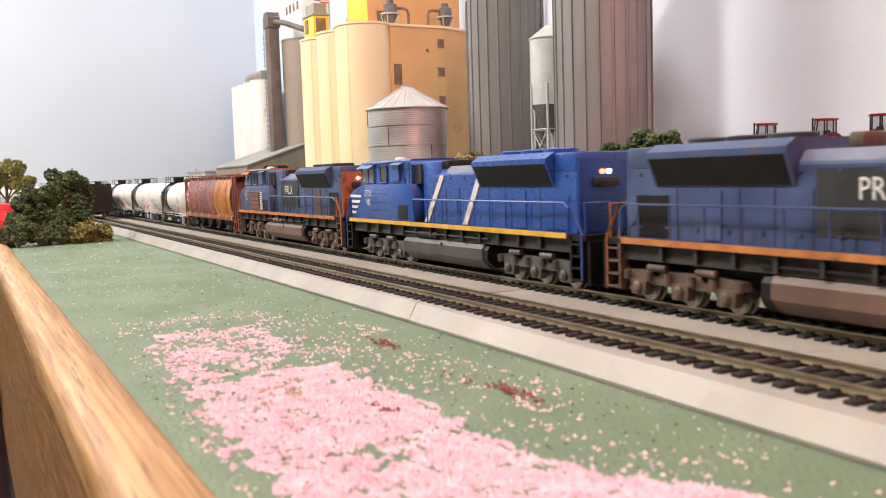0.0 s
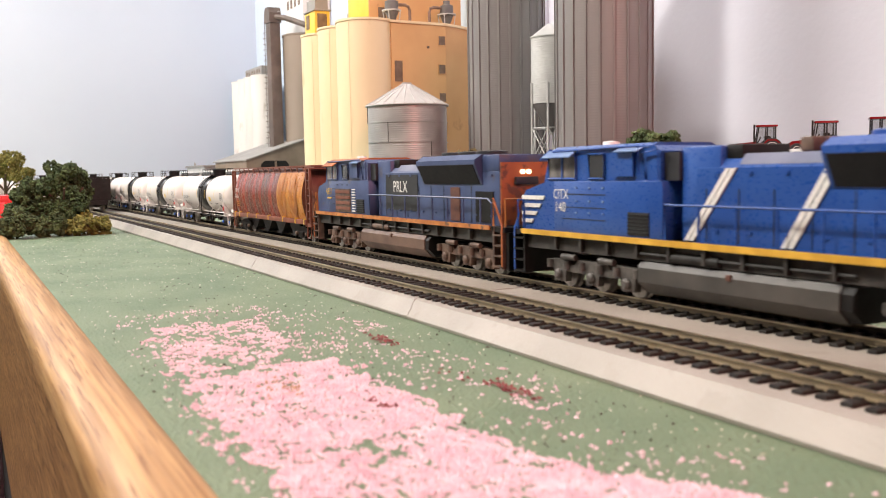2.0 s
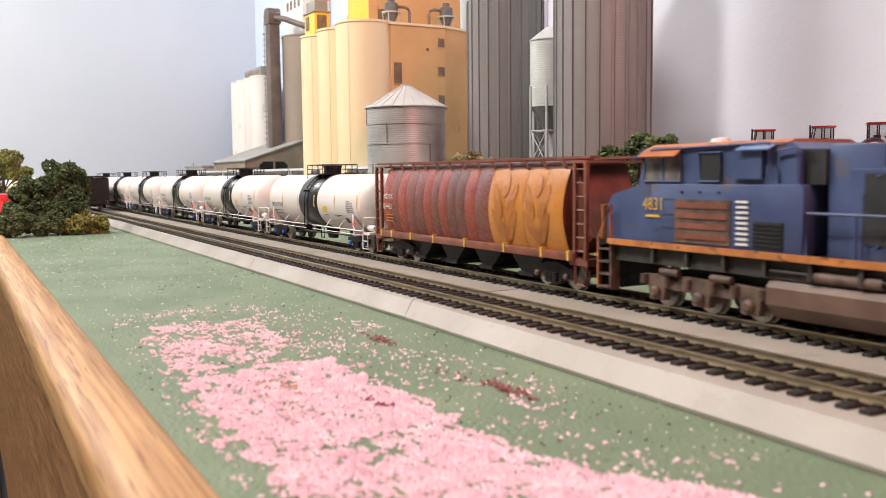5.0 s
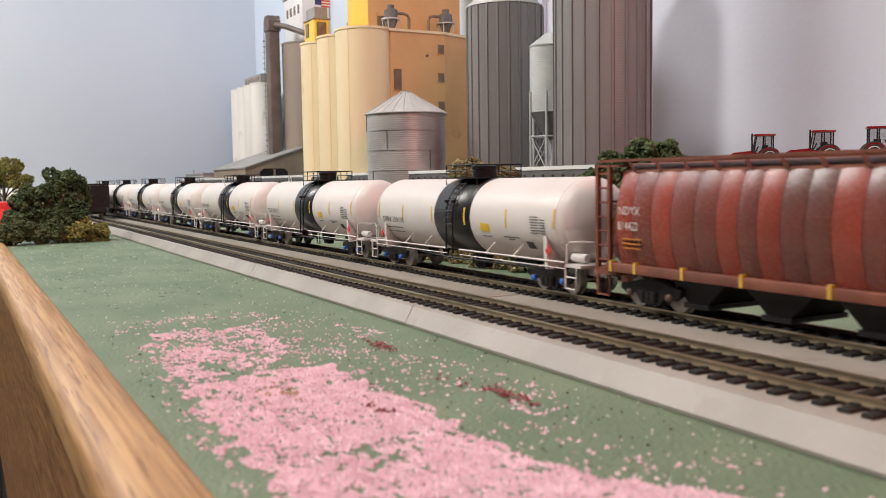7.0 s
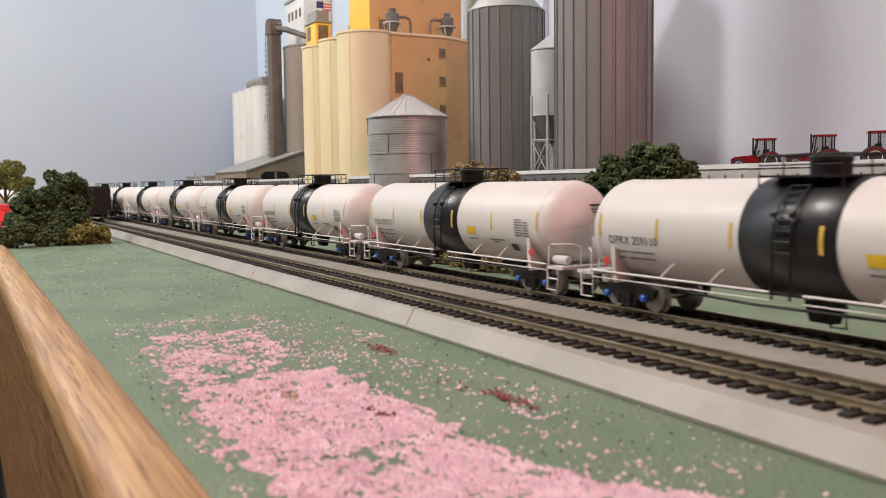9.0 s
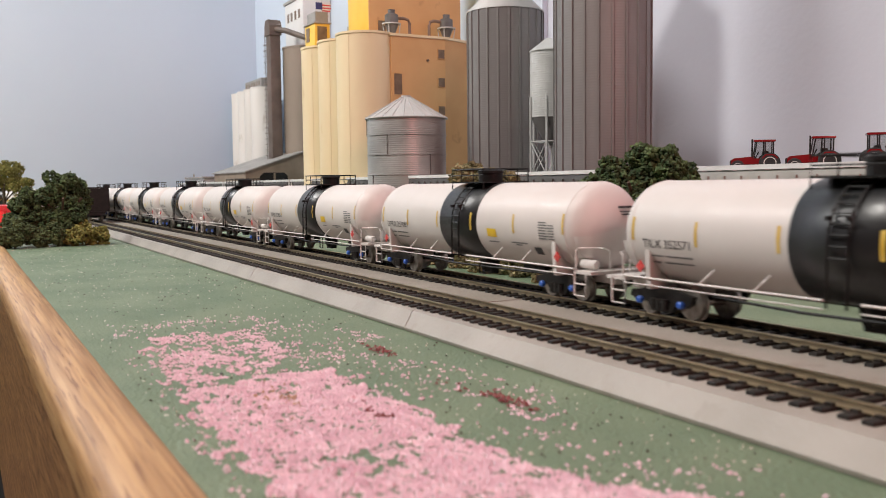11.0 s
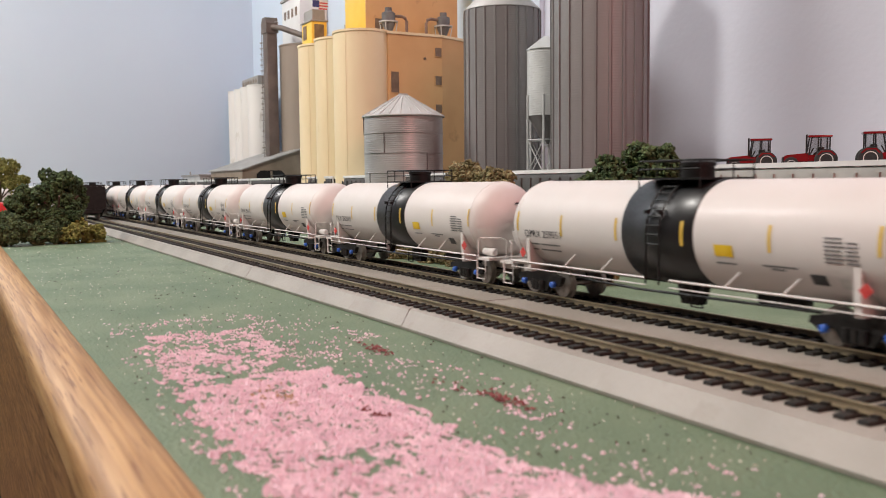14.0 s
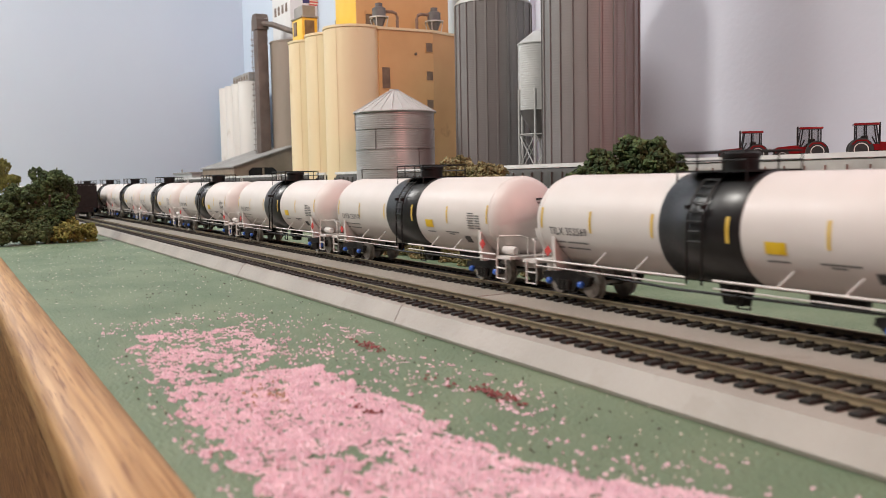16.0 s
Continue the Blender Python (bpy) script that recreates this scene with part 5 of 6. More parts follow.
def locomotive(label, body, stripe, dressing, roof_mat, rail_mat, rear_mat, truck_mat, tank_mat, side_sign=-1, lit=True):
    """A modern six-axle freight locomotive; its cab end points to -x."""
    L = 0.239
    c = thing("locomotive", label, "locomotive", group="locomotives of the train")
    X = lambda f: f - L / 2                                     # noqa: E731
    # frame with a painted sill edge
    part("frame", box(nb(), X(0.006), X(0.232), -0.0150, 0.0150, 0.0150, 0.0205), FRAMEDK, c, "black underframe")
    part("walkway", box(nb(), X(0.006), X(0.228), -0.0172, 0.0172, 0.0206, 0.0222), BLACKPL, c)
    for s in (-1, 1):
        y0, y1 = sorted((0.0172 * s, 0.0177 * s))
        part("sill_edge", box(nb(), X(0.008), X(0.226), y0, y1, 0.0207, 0.0228), stripe, c, "painted sill stripe")
        for k in range(12):
            x = X(0.030 + 0.016 * k)
            part("frame_bracket", box(nb(), x, x + 0.0014, *sorted((0.0150 * s, 0.0168 * s)), 0.0155, 0.0204), FRAMEDK, c)
        part("conduit", bent([(X(0.080), 0.0156 * s, 0.0172), (X(0.165), 0.0156 * s, 0.0172)], 0.0006), TRUCKBLK, c)
    # nose and cab
    part("nose", prism(nb(), [(X(0.0048), 0.0223), (X(0.040), 0.0223), (X(0.040), 0.0425), (X(0.024), 0.0425), (X(0.0075), 0.0385), (X(0.0048), 0.0345)], -0.0148, 0.0148, "y"), body, c, "sloping nose", sharp=20)
    bm = prism(nb(), [(X(0.0225), 0.0420), (X(0.0900), 0.0420), (X(0.0900), 0.0525), (X(0.087), 0.0545), (X(0.030), 0.0545), (X(0.026), 0.0525)], -0.0158, 0.0158, "y")
    part("cab", bm, body, c, "crew cab", sharp=20)
    part("cab_lower", box(nb(), X(0.030), X(0.092), -0.0166, 0.0166, 0.0223, 0.0424, 0.0004), body, c, "low side cabinet")
    part("cab_roof", prism(nb(), [(-0.0162, 0.0540), (-0.0120, 0.0556), (0.0120, 0.0556), (0.0162, 0.0540), (0.0150, 0.0538), (-0.0150, 0.0538)], X(0.0265), X(0.085)), roof_mat, c, "", sharp=20)
    part("sun_visor", prism(nb(), [(X(0.0192), 0.0506), (X(0.0262), 0.0541), (X(0.0262), 0.0548), (X(0.0192), 0.0513)], -0.0157, 0.0157, "y"), body, c, "", sharp=0)
    for s in (-1, 1):
        y0, y1 = sorted((0.0157 * s, 0.0163 * s))
        for a, b in ((0.0262, 0.0440), (0.0520, 0.0610)):
            w = part("side_window", box(nb(), X(a), X(b), y0, y1, 0.0432, 0.0522), GLAREGLASS if a < 0.03 else GLASS, c, "cab window with painted glare" if a < 0.03 else "dark cab window")
            part("window_frame", bent([(X(a), s * 0.0164, 0.0432), (X(b), s * 0.0164, 0.0432), (X(b), s * 0.0164, 0.0522), (X(a), s * 0.0164, 0.0522), (X(a), s * 0.0164, 0.0432)], 0.0005, 4), body, w)
            if a < 0.03:
                part("window_post", box(nb(), X(0.0350), X(0.0358), *sorted((0.0162 * s, 0.0167 * s)), 0.0432, 0.0522), body, w)
        part("side_visor", prism(nb(), [(0.0160 * s, 0.0534), (0.0196 * s, 0.0512), (0.0197 * s, 0.0516), (0.0160 * s, 0.0540)], X(0.0262), X(0.0440)), roof_mat if body is NAVY else VISOR, c, "sun visor over the cab window", sharp=0)
        part("rear_visor", prism(nb(), [(0.0160 * s, 0.0536), (0.0188 * s, 0.0524), (0.0189 * s, 0.0528), (0.0160 * s, 0.0541)], X(0.0690), X(0.0815)), VISOR, c, "", sharp=0)
        part("grab_loop", bent([(X(0.083), s * 0.0160, 0.0430), (X(0.083), s * 0.0172, 0.0520), (X(0.0900), s * 0.0172, 0.0530), (X(0.0905), s * 0.0172, 0.0430)], 0.0004), body, c)
        for x in (0.044, 0.052, 0.060):
            for z in (0.0300, 0.0345, 0.0395):
                part("cabinet_latch", box(nb(), X(x), X(x) + 0.0010, *sorted((0.0166 * s, 0.0170 * s)), z, z + 0.0007), PATCHBLK if body is NAVY else VISOR, c)
        part("windshield", box(nb(), X(0.0222), X(0.0232), *sorted((0.0035 * s, 0.0140 * s)), 0.0438, 0.0522), GLASS, c, "dark windshield pane")
        part("mirror_wing", box(nb(), X(0.0665), X(0.0775), *sorted((0.0164 * s, 0.0172 * s)), 0.0440, 0.0530), body, c)
        part("grab_bar", bent([(X(0.030), s * 0.0168, 0.0538), (X(0.080), s * 0.0168, 0.0545), (X(0.080), s * 0.0168, 0.0450)], 0.0004), body, c)
        for z in (0.0278, 0.0322, 0.0372):
            part("panel_seam", box(nb(), X(0.036), X(0.062), *sorted((0.0166 * s, 0.01675 * s)), z, z + 0.0003), PATCHBLK, c)
        part("louvre", box(nb(), X(0.0745), X(0.0855), *sorted((0.0166 * s, 0.0169 * s)), 0.0235, 0.0315), PATCHBLK, c, "dark louvre panel")
        for k in range(6):
            part("louvre_slat", box(nb(), X(0.0745), X(0.0855), *sorted((0.0168 * s, 0.0172 * s)), 0.0240 + 0.00125 * k, 0.0245 + 0.00125 * k), BLACKPL, c)
    # long hood: lower part, sloping shoulder, raised rear
    # solid black box; the shade of the gap is put into its colour
    part("cab_recess", box(nb(), X(0.0901), X(0.0970), -0.0140, 0.0140, 0.0425, 0.0520), PATCHBLK, c, "recess behind the cab, shade painted black")
    part("electrical_cabinet", box(nb(), X(0.0971), X(0.1140), -0.0127, 0.0127, 0.0223, 0.0535, 0.0005), body, c, "tall cabinet behind the cab")
    part("engine_hood", prism(nb(), [(-0.0128, 0.0223), (-0.0128, 0.0465), (-0.0095, 0.0505), (0.0095, 0.0505), (0.0128, 0.0465), (0.0128, 0.0223)], X(0.1041), X(0.2275)), body, c, "long engine hood", sharp=20)
    part("hood_roof", prism(nb(), [(-0.0122, 0.0474), (-0.0096, 0.0508), (0.0096, 0.0508), (0.0122, 0.0474), (0.0090, 0.0500), (-0.0090, 0.0500)], X(0.1211), X(0.1544)), NAVYTOP, c, "dusty pale roof shoulder", sharp=20)
    part("exhaust_housing", box(nb(), X(0.1141), X(0.1210), -0.0105, 0.0105, 0.0485, 0.0538, 0.0006), BLACKPL, c)
    # flared radiators
    part("radiator_flare", prism(nb(), [(-0.0130, 0.0405), (-0.0172, 0.0500), (-0.0172, 0.0520), (-0.0130, 0.0545), (0.0130, 0.0545), (0.0172, 0.0520), (0.0172, 0.0500), (0.0130, 0.0405)], X(0.1545), X(0.2130)), body, c, "flared radiator hood", sharp=20)
    part("rear_hood_top", box(nb(), X(0.2131), X(0.2275), -0.0130, 0.0130, 0.0466, 0.0540, 0.0005), body, c)
    for s in (-1, 1):
        # grille darkened by colour, as the flare would shade it
        bm = prism(nb(), [(0.0133 * s, 0.0408), (0.0174 * s, 0.0497), (0.0170 * s, 0.0499), (0.0129 * s, 0.0409)], X(0.1560), X(0.2115))
        part("radiator_intake", bm, SHADEDINTAKE, c, "intake grille under the flare, shade painted black", sharp=0)
        part("grille_panel", box(nb(), X(0.207), X(0.2225), *sorted((0.0129 * s, 0.0133 * s)), 0.0235, 0.0375), BLACKPL if body is NAVY else body, c, "side grille")
        part("hood_door", box(nb(), X(0.183), X(0.192), *sorted((0.0128 * s, 0.0132 * s)), 0.0232, 0.0392), RUSTDOOR if body is NAVY and s < 0 else body, c)
        for k in range(9):
            x = X(0.108 + 0.0135 * k)
            if k != 8:
                part("door_seam", box(nb(), x, x + 0.0003, *sorted((0.0127 * s, 0.0130 * s)), 0.0230, 0.0400), PATCHBLK, c)
            part("door_latch", box(nb(), x + 0.004, x + 0.0055, *sorted((0.0128 * s, 0.0134 * s)), 0.0262, 0.0270), body, c)
            part("door_latch", box(nb(), x + 0.004, x + 0.0055, *sorted((0.0128 * s, 0.0134 * s)), 0.0445, 0.0453), body, c)
    for k in range(3):
        part("roof_fan", lathe(nb(), [(0.0, 0.0545), (0.0076, 0.0545), (0.0076, 0.0559), (0.0066, 0.0563), (0.0, 0.0563)], 24, "z", (X(0.1665 + 0.0168 * k), 0, 0)), PATCHBLK if body is NAVY else body, c, "round roof fan")
    part("horn", box(nb(), X(0.138), X(0.143), -0.006, 0.006, 0.0509, 0.0552, 0.0008), TRUCKBROWN, c)
    part("antenna_dome", lathe(nb(), [(0.0, 0.0556), (0.0035, 0.0556), (0.0030, 0.0572), (0, 0.0576)], 16, "z", (X(0.045), 0, 0)), WHITEINK, c)
    # rear face and lights
    part("rear_panel", box(nb(), X(0.2276), X(0.2284), -0.0126, 0.0126, 0.0225, 0.0505), rear_mat, c, "rear end panel")
    part("number_board", box(nb(), X(0.2285), X(0.2304), -0.0060, 0.0060, 0.0405, 0.0440, 0.0004), PATCHBLK, c)
    for y in (-0.0016, 0.0016):
        part("headlight", lathe(nb(), [(0.0, 0.0), (0.0010, 0.0), (0.0010, 0.0010), (0.0, 0.0011)], 14, "x", (X(0.2285), y, 0.0462)), (REDGLOW if y < 0 and body is BLUE else LAMPGLOW) if lit else GLASS, c, "lit twin headlight" if lit else "")
        part("headlight", lathe(nb(), [(0.0, -0.001), (0.0012, 0.0), (0.0012, 0.001), (0, 0.001)], 14, "x", (X(0.0222), y, 0.0532)), GLASS, c)
    # fuel tank
    part("fuel_tank", prism(nb(), [(-0.0150, 0.0145), (-0.0165, 0.0125), (-0.0165, 0.0075), (-0.0120, 0.0032), (0.0120, 0.0032), (0.0165, 0.0075), (0.0165, 0.0125), (0.0150, 0.0145)], X(0.0795), X(0.1605)), tank_mat, c, "long fuel tank with chamfered lower edge", sharp=20)
    part("tank_end_cap", prism(nb(), [(-0.0145, 0.0140), (-0.0160, 0.0122), (-0.0160, 0.0078), (-0.0118, 0.0038), (0.0118, 0.0038), (0.0160, 0.0078), (0.0160, 0.0122), (0.0145, 0.0140)], X(0.1606), X(0.1645)), BLACKPL, c, "", sharp=20)
    for s in (-1, 1):
        part("air_reservoir", lathe(nb(), [(0, -0.012), (0.0018, -0.0115), (0.0018, 0.0115), (0, 0.012)], 12, "x", (X(0.105), 0.0148 * s, 0.0168)), TRUCKBLK if body is BLUE else truck_mat, c)
        part("fuel_filler", box(nb(), X(0.1205), X(0.1222), *sorted((0.0160 * s, 0.0170 * s)), 0.0118, 0.0136), RUSTDOOR if body is BLUE else truck_mat, c)
    # handrails and steps
    for s in (-1, 1):
        y = 0.0170 * s
        part("handrail", bent([(X(0.0935), y, 0.0225), (X(0.0935), y, 0.0345), (X(0.2240), y, 0.0345), (X(0.2272), y, 0.0325), (X(0.2272), y, 0.0225)], 0.00042), rail_mat, c)
        for k in range(8):
            x = X(0.109 + 0.0155 * k)
            part("stanchion", bent([(x, y, 0.0205), (x, y, 0.0345)], 0.00045), rail_mat, c)
        for x0, sg in ((X(0.0018), 1), (X(0.2350), -1)):
            x1 = x0 + 0.0070 * sg
            for xx in (x0, x1):
                part("step_side", box(nb(), xx - 0.0006, xx + 0.0006, *sorted((0.0128 * s, 0.0168 * s)), 0.0040, 0.0222), TRUCKBROWN if body is NAVY else BLACKPL, c)
            for k in range(4):
                part("step_tread", box(nb(), min(x0, x1), max(x0, x1), *sorted((0.0128 * s, 0.0172 * s)), 0.0045 + 0.0046 * k, 0.0052 + 0.0046 * k), TRUCKBROWN if body is NAVY else BLACKPL, c)
            part("end_handrail", bent([(x0, 0.0166 * s, 0.0050), (x0, 0.0166 * s, 0.0230), (x1, 0.0166 * s, 0.0345), (x1, 0.0166 * s, 0.0225)], 0.0006), LOCOORANGE if body is NAVY else rail_mat, c)
            part("end_handrail", bent([(x0, 0.0150 * s, 0.0222), (x0, 0.0150 * s, 0.0345), (x0, 0.0030 * s, 0.0345), (x0, 0.0030 * s, 0.0222)], 0.0005), RUSTSILL if body is NAVY else rail_mat, c)
    for x0, x1 in ((X(0.0005), X(0.0047)), (X(0.2286), X(0.2370))):
        part("end_platform", box(nb(), x0, x1, -0.0165, 0.0165, 0.0200, 0.0222), BLACKPL, c)
    for x, sg in ((X(0.0015), -1), (X(0.2375), 1)):
        part("pilot", prism(nb(), [(x - 0.001, 0.0035), (x + 0.001, 0.0035), (x + 0.001, 0.0200), (x - 0.001, 0.0200)], -0.0155, 0.0155, "y"), BLACKPL, c, "black pilot plate")
        coupler(c, x, sg)
        for s in (-1, 1):
            part("air_hose", bent([(x + 0.001 * sg, 0.006 * s, 0.010), (x + 0.005 * sg, 0.0065 * s, 0.0065), (x + 0.006 * sg, 0.0055 * s, 0.0035)], 0.0006), BLACKPL, c)
    loco_truck(c, X(0.0510), truck_mat)
    loco_truck(c, X(0.2000), truck_mat)
    # dressing of each engine
    s = side_sign
    turn = pose(0, 0, 0) if s < 0 else pose(0, 0, 0, 0, 0, 180)
    if dressing == "citx":
        for a, b in ((0.0985, 0.1165), (0.1380, 0.1530)):
            for dx in (0.0, 0.0024):
                bm = prism(nb(), [(X(a + dx), 0.0229), (X(a + dx + 0.0019), 0.0229), (X(b + dx + 0.0019), 0.0464), (X(b + dx), 0.0464)], -0.0133, -0.0128, "y")
                part("white_stripe", bm, WHITEINK, c, "slanting white stripe", sharp=0)
        for k in range(4):
            part("nose_stripe", prism(nb(), [(X(0.0052), 0.0252 + 0.0032 * k), (X(0.0122 + 0.0028 * k), 0.0252 + 0.0032 * k), (X(0.0136 + 0.0028 * k), 0.0268 + 0.0032 * k), (X(0.0052), 0.0268 + 0.0032 * k)], -0.0153, -0.0147, "y"), WHITEINK, c, "white nose stripe", sharp=0)
        part("cab_side_sheet", box(nb(), X(0.0240), X(0.0302), -0.0164, -0.0149, 0.0224, 0.0422), body, c)
        words("cab_lettering", "CITX", 0.0054, WHITEINK, c, pose(X(0.0300), -0.01690, 0.0372), 0, "white cab lettering", 0.80)
        words("cab_number", "140", 0.0056, WHITEINK, c, pose(X(0.0310), -0.01690, 0.0322), 0, "white cab number", 0.86)
    else:
        x0, x1 = (X(0.1085), X(0.1475))
        y = 0.0131 * s
        part("paint_patch", box(nb(), x0, x1, *sorted((0.0127 * s, y)), 0.0265, 0.0455), PATCHBLK, c, "black paint patch over old lettering")
        if s < 0:
            m = pose(X(0.1180), y - 0.0001, 0.0388)
        else:
            m = pose(X(0.1345), y + 0.0001, 0.0395, 0, 0, 180)
        words("side_lettering", "PRLX", 0.0088, WHITEINK, c, m, 0, "cream block lettering", 0.86)
        part("cab_side_sheet", box(nb(), X(0.0240), X(0.0302), *sorted((0.0149 * s, 0.0164 * s)), 0.0224, 0.0422), body, c)
        part("radiator_shutter", box(nb(), X(0.0415), X(0.0655), *sorted((0.0166 * s, 0.0170 * s)), 0.0235, 0.0375), TRUCKBROWN, c, "rusty side louvre panel")
        for k in range(4):
            part("louvre_slat", box(nb(), X(0.0425), X(0.0645), *sorted((0.0168 * s, 0.0173 * s)), 0.0248 + 0.0033 * k, 0.0266 + 0.0033 * k), HOPRUST, c)
        for k in range(9):
            part("cooling_fin", box(nb(), X(0.0680), X(0.0725), *sorted((0.0166 * s, 0.0171 * s)), 0.0240 + 0.0016 * k, 0.0247 + 0.0016 * k), WHITEINK, c)
        m = pose(X(0.0262), -0.0171, 0.0355) if s < 0 else pose(X(0.0385), 0.0171, 0.0355, 0, 0, 180)
        words("cab_number", "4831", 0.0062, SILLYEL, c, m, 0, "faded yellow cab number", 0.85)
        part("cab_emblem", box(nb(), X(0.0275), X(0.0345), *sorted((0.0164 * s, 0.0169 * s)), 0.0312, 0.0320), SILLYEL, c)
    return c


# ---- standing cars on the yard track, tractors, black hoppers, red truck ----
def yard_hopper(label, x, body, roof):
    c = thing("covered_hopper", label, "hopper car", pose(x, 0.48, ZR), group="standing yard hoppers")
    part("body", prism(nb(), [(-0.0165, 0.0140), (-0.0170, 0.0470), (-0.0158, 0.0535), (0.0158, 0.0535), (0.0170, 0.0470), (0.0165, 0.0140)], -0.088, 0.088), body, c, sharp=20)
    for k in range(12):
        xx = -0.0825 + 0.015 * k
        for s in (-1, 1):
            part("side_rib", box(nb(), xx - 0.0007, xx + 0.0007, *sorted((0.0165 * s, 0.0184 * s)), 0.0140, 0.0500), body, c)
    part("roof_walk", box(nb(), -0.096, 0.096, -0.0095, 0.0095, 0.0542, 0.0552), roof, c, "white roof walk")
    for s in (-1, 1):
        part("roof_edge_rail", box(nb(), -0.097, 0.097, *sorted((0.0145 * s, 0.0170 * s)), 0.0540, 0.0572), roof, c, "white roof edge rail")
    for k in range(14):
        xx = -0.091 + 0.014 * k
        part("roof_bracket", box(nb(), xx - 0.0006, xx + 0.0006, -0.0165, 0.0165, 0.0536, 0.0541), roof, c)
    for k in range(5):
        part("hatch", lathe(nb(), [(0, 0.0552), (0.0055, 0.0552), (0.0055, 0.0568), (0, 0.0571)], 16, "z", (-0.068 + 0.034 * k, 0, 0)), roof, c)
    for s in (-1, 1):
        part("end_post", box(nb(), s * 0.0955 - 0.0008, s * 0.0955 + 0.0008, -0.0165, -0.0150, 0.0125, 0.0539), roof, c)
        part("end_post", box(nb(), s * 0.0955 - 0.0008, s * 0.0955 + 0.0008, 0.0150, 0.0165, 0.0125, 0.0539), roof, c)
        part("end_platform", box(nb(), min(s * 0.087, s * 0.097), max(s * 0.087, s * 0.097), -0.0165, 0.0165, 0.0110, 0.0130), BLACKPL, c)
        part("center_sill", box(nb(), min(s * 0.05, s * 0.1), max(s * 0.05, s * 0.1), -0.004, 0.004, 0.007, 0.012), BLACKPL, c)
        freight_truck_still(c, s * 0.070)
    for k in range(3):
        xc = -0.042 + 0.042 * k
        part("discharge_bay", prism(nb(), [(xc - 0.019, 0.0139), (xc + 0.019, 0.0139), (xc + 0.005, 0.004), (xc - 0.005, 0.004)], -0.012, 0.012, "y"), body, c, sharp=20)
    return c


def freight_truck_still(car, x):
    for s in (-1, 1):
        part("sideframe", prism(nb(), [(-0.0155, 0.0065), (-0.0110, 0.0090), (0.0110, 0.0090), (0.0155, 0.0065), (0.0050, 0.0018), (-0.0050, 0.0018)], *sorted((0.0112 * s, 0.0134 * s)), "y"), TRUCKBLK, car, "", pose(x, 0, 0), 20)
    for k in (-1, 1):
        part("wheelset", lathe(nb(), [(0.0009, -0.011), (0.0054, -0.0092), (0.0060, -0.0066), (0.001, -0.006), (0.001, 0.006), (0.0060, 0.0066), (0.0054, 0.0092), (0.0009, 0.011)], 18, "y", (x + 0.010 * k, 0, 0.0054)), WHEELSTEEL, car)
    part("bolster", box(nb(), x - 0.003, x + 0.003, -0.0112, 0.0112, 0.005, 0.0125), TRUCKBLK, car)


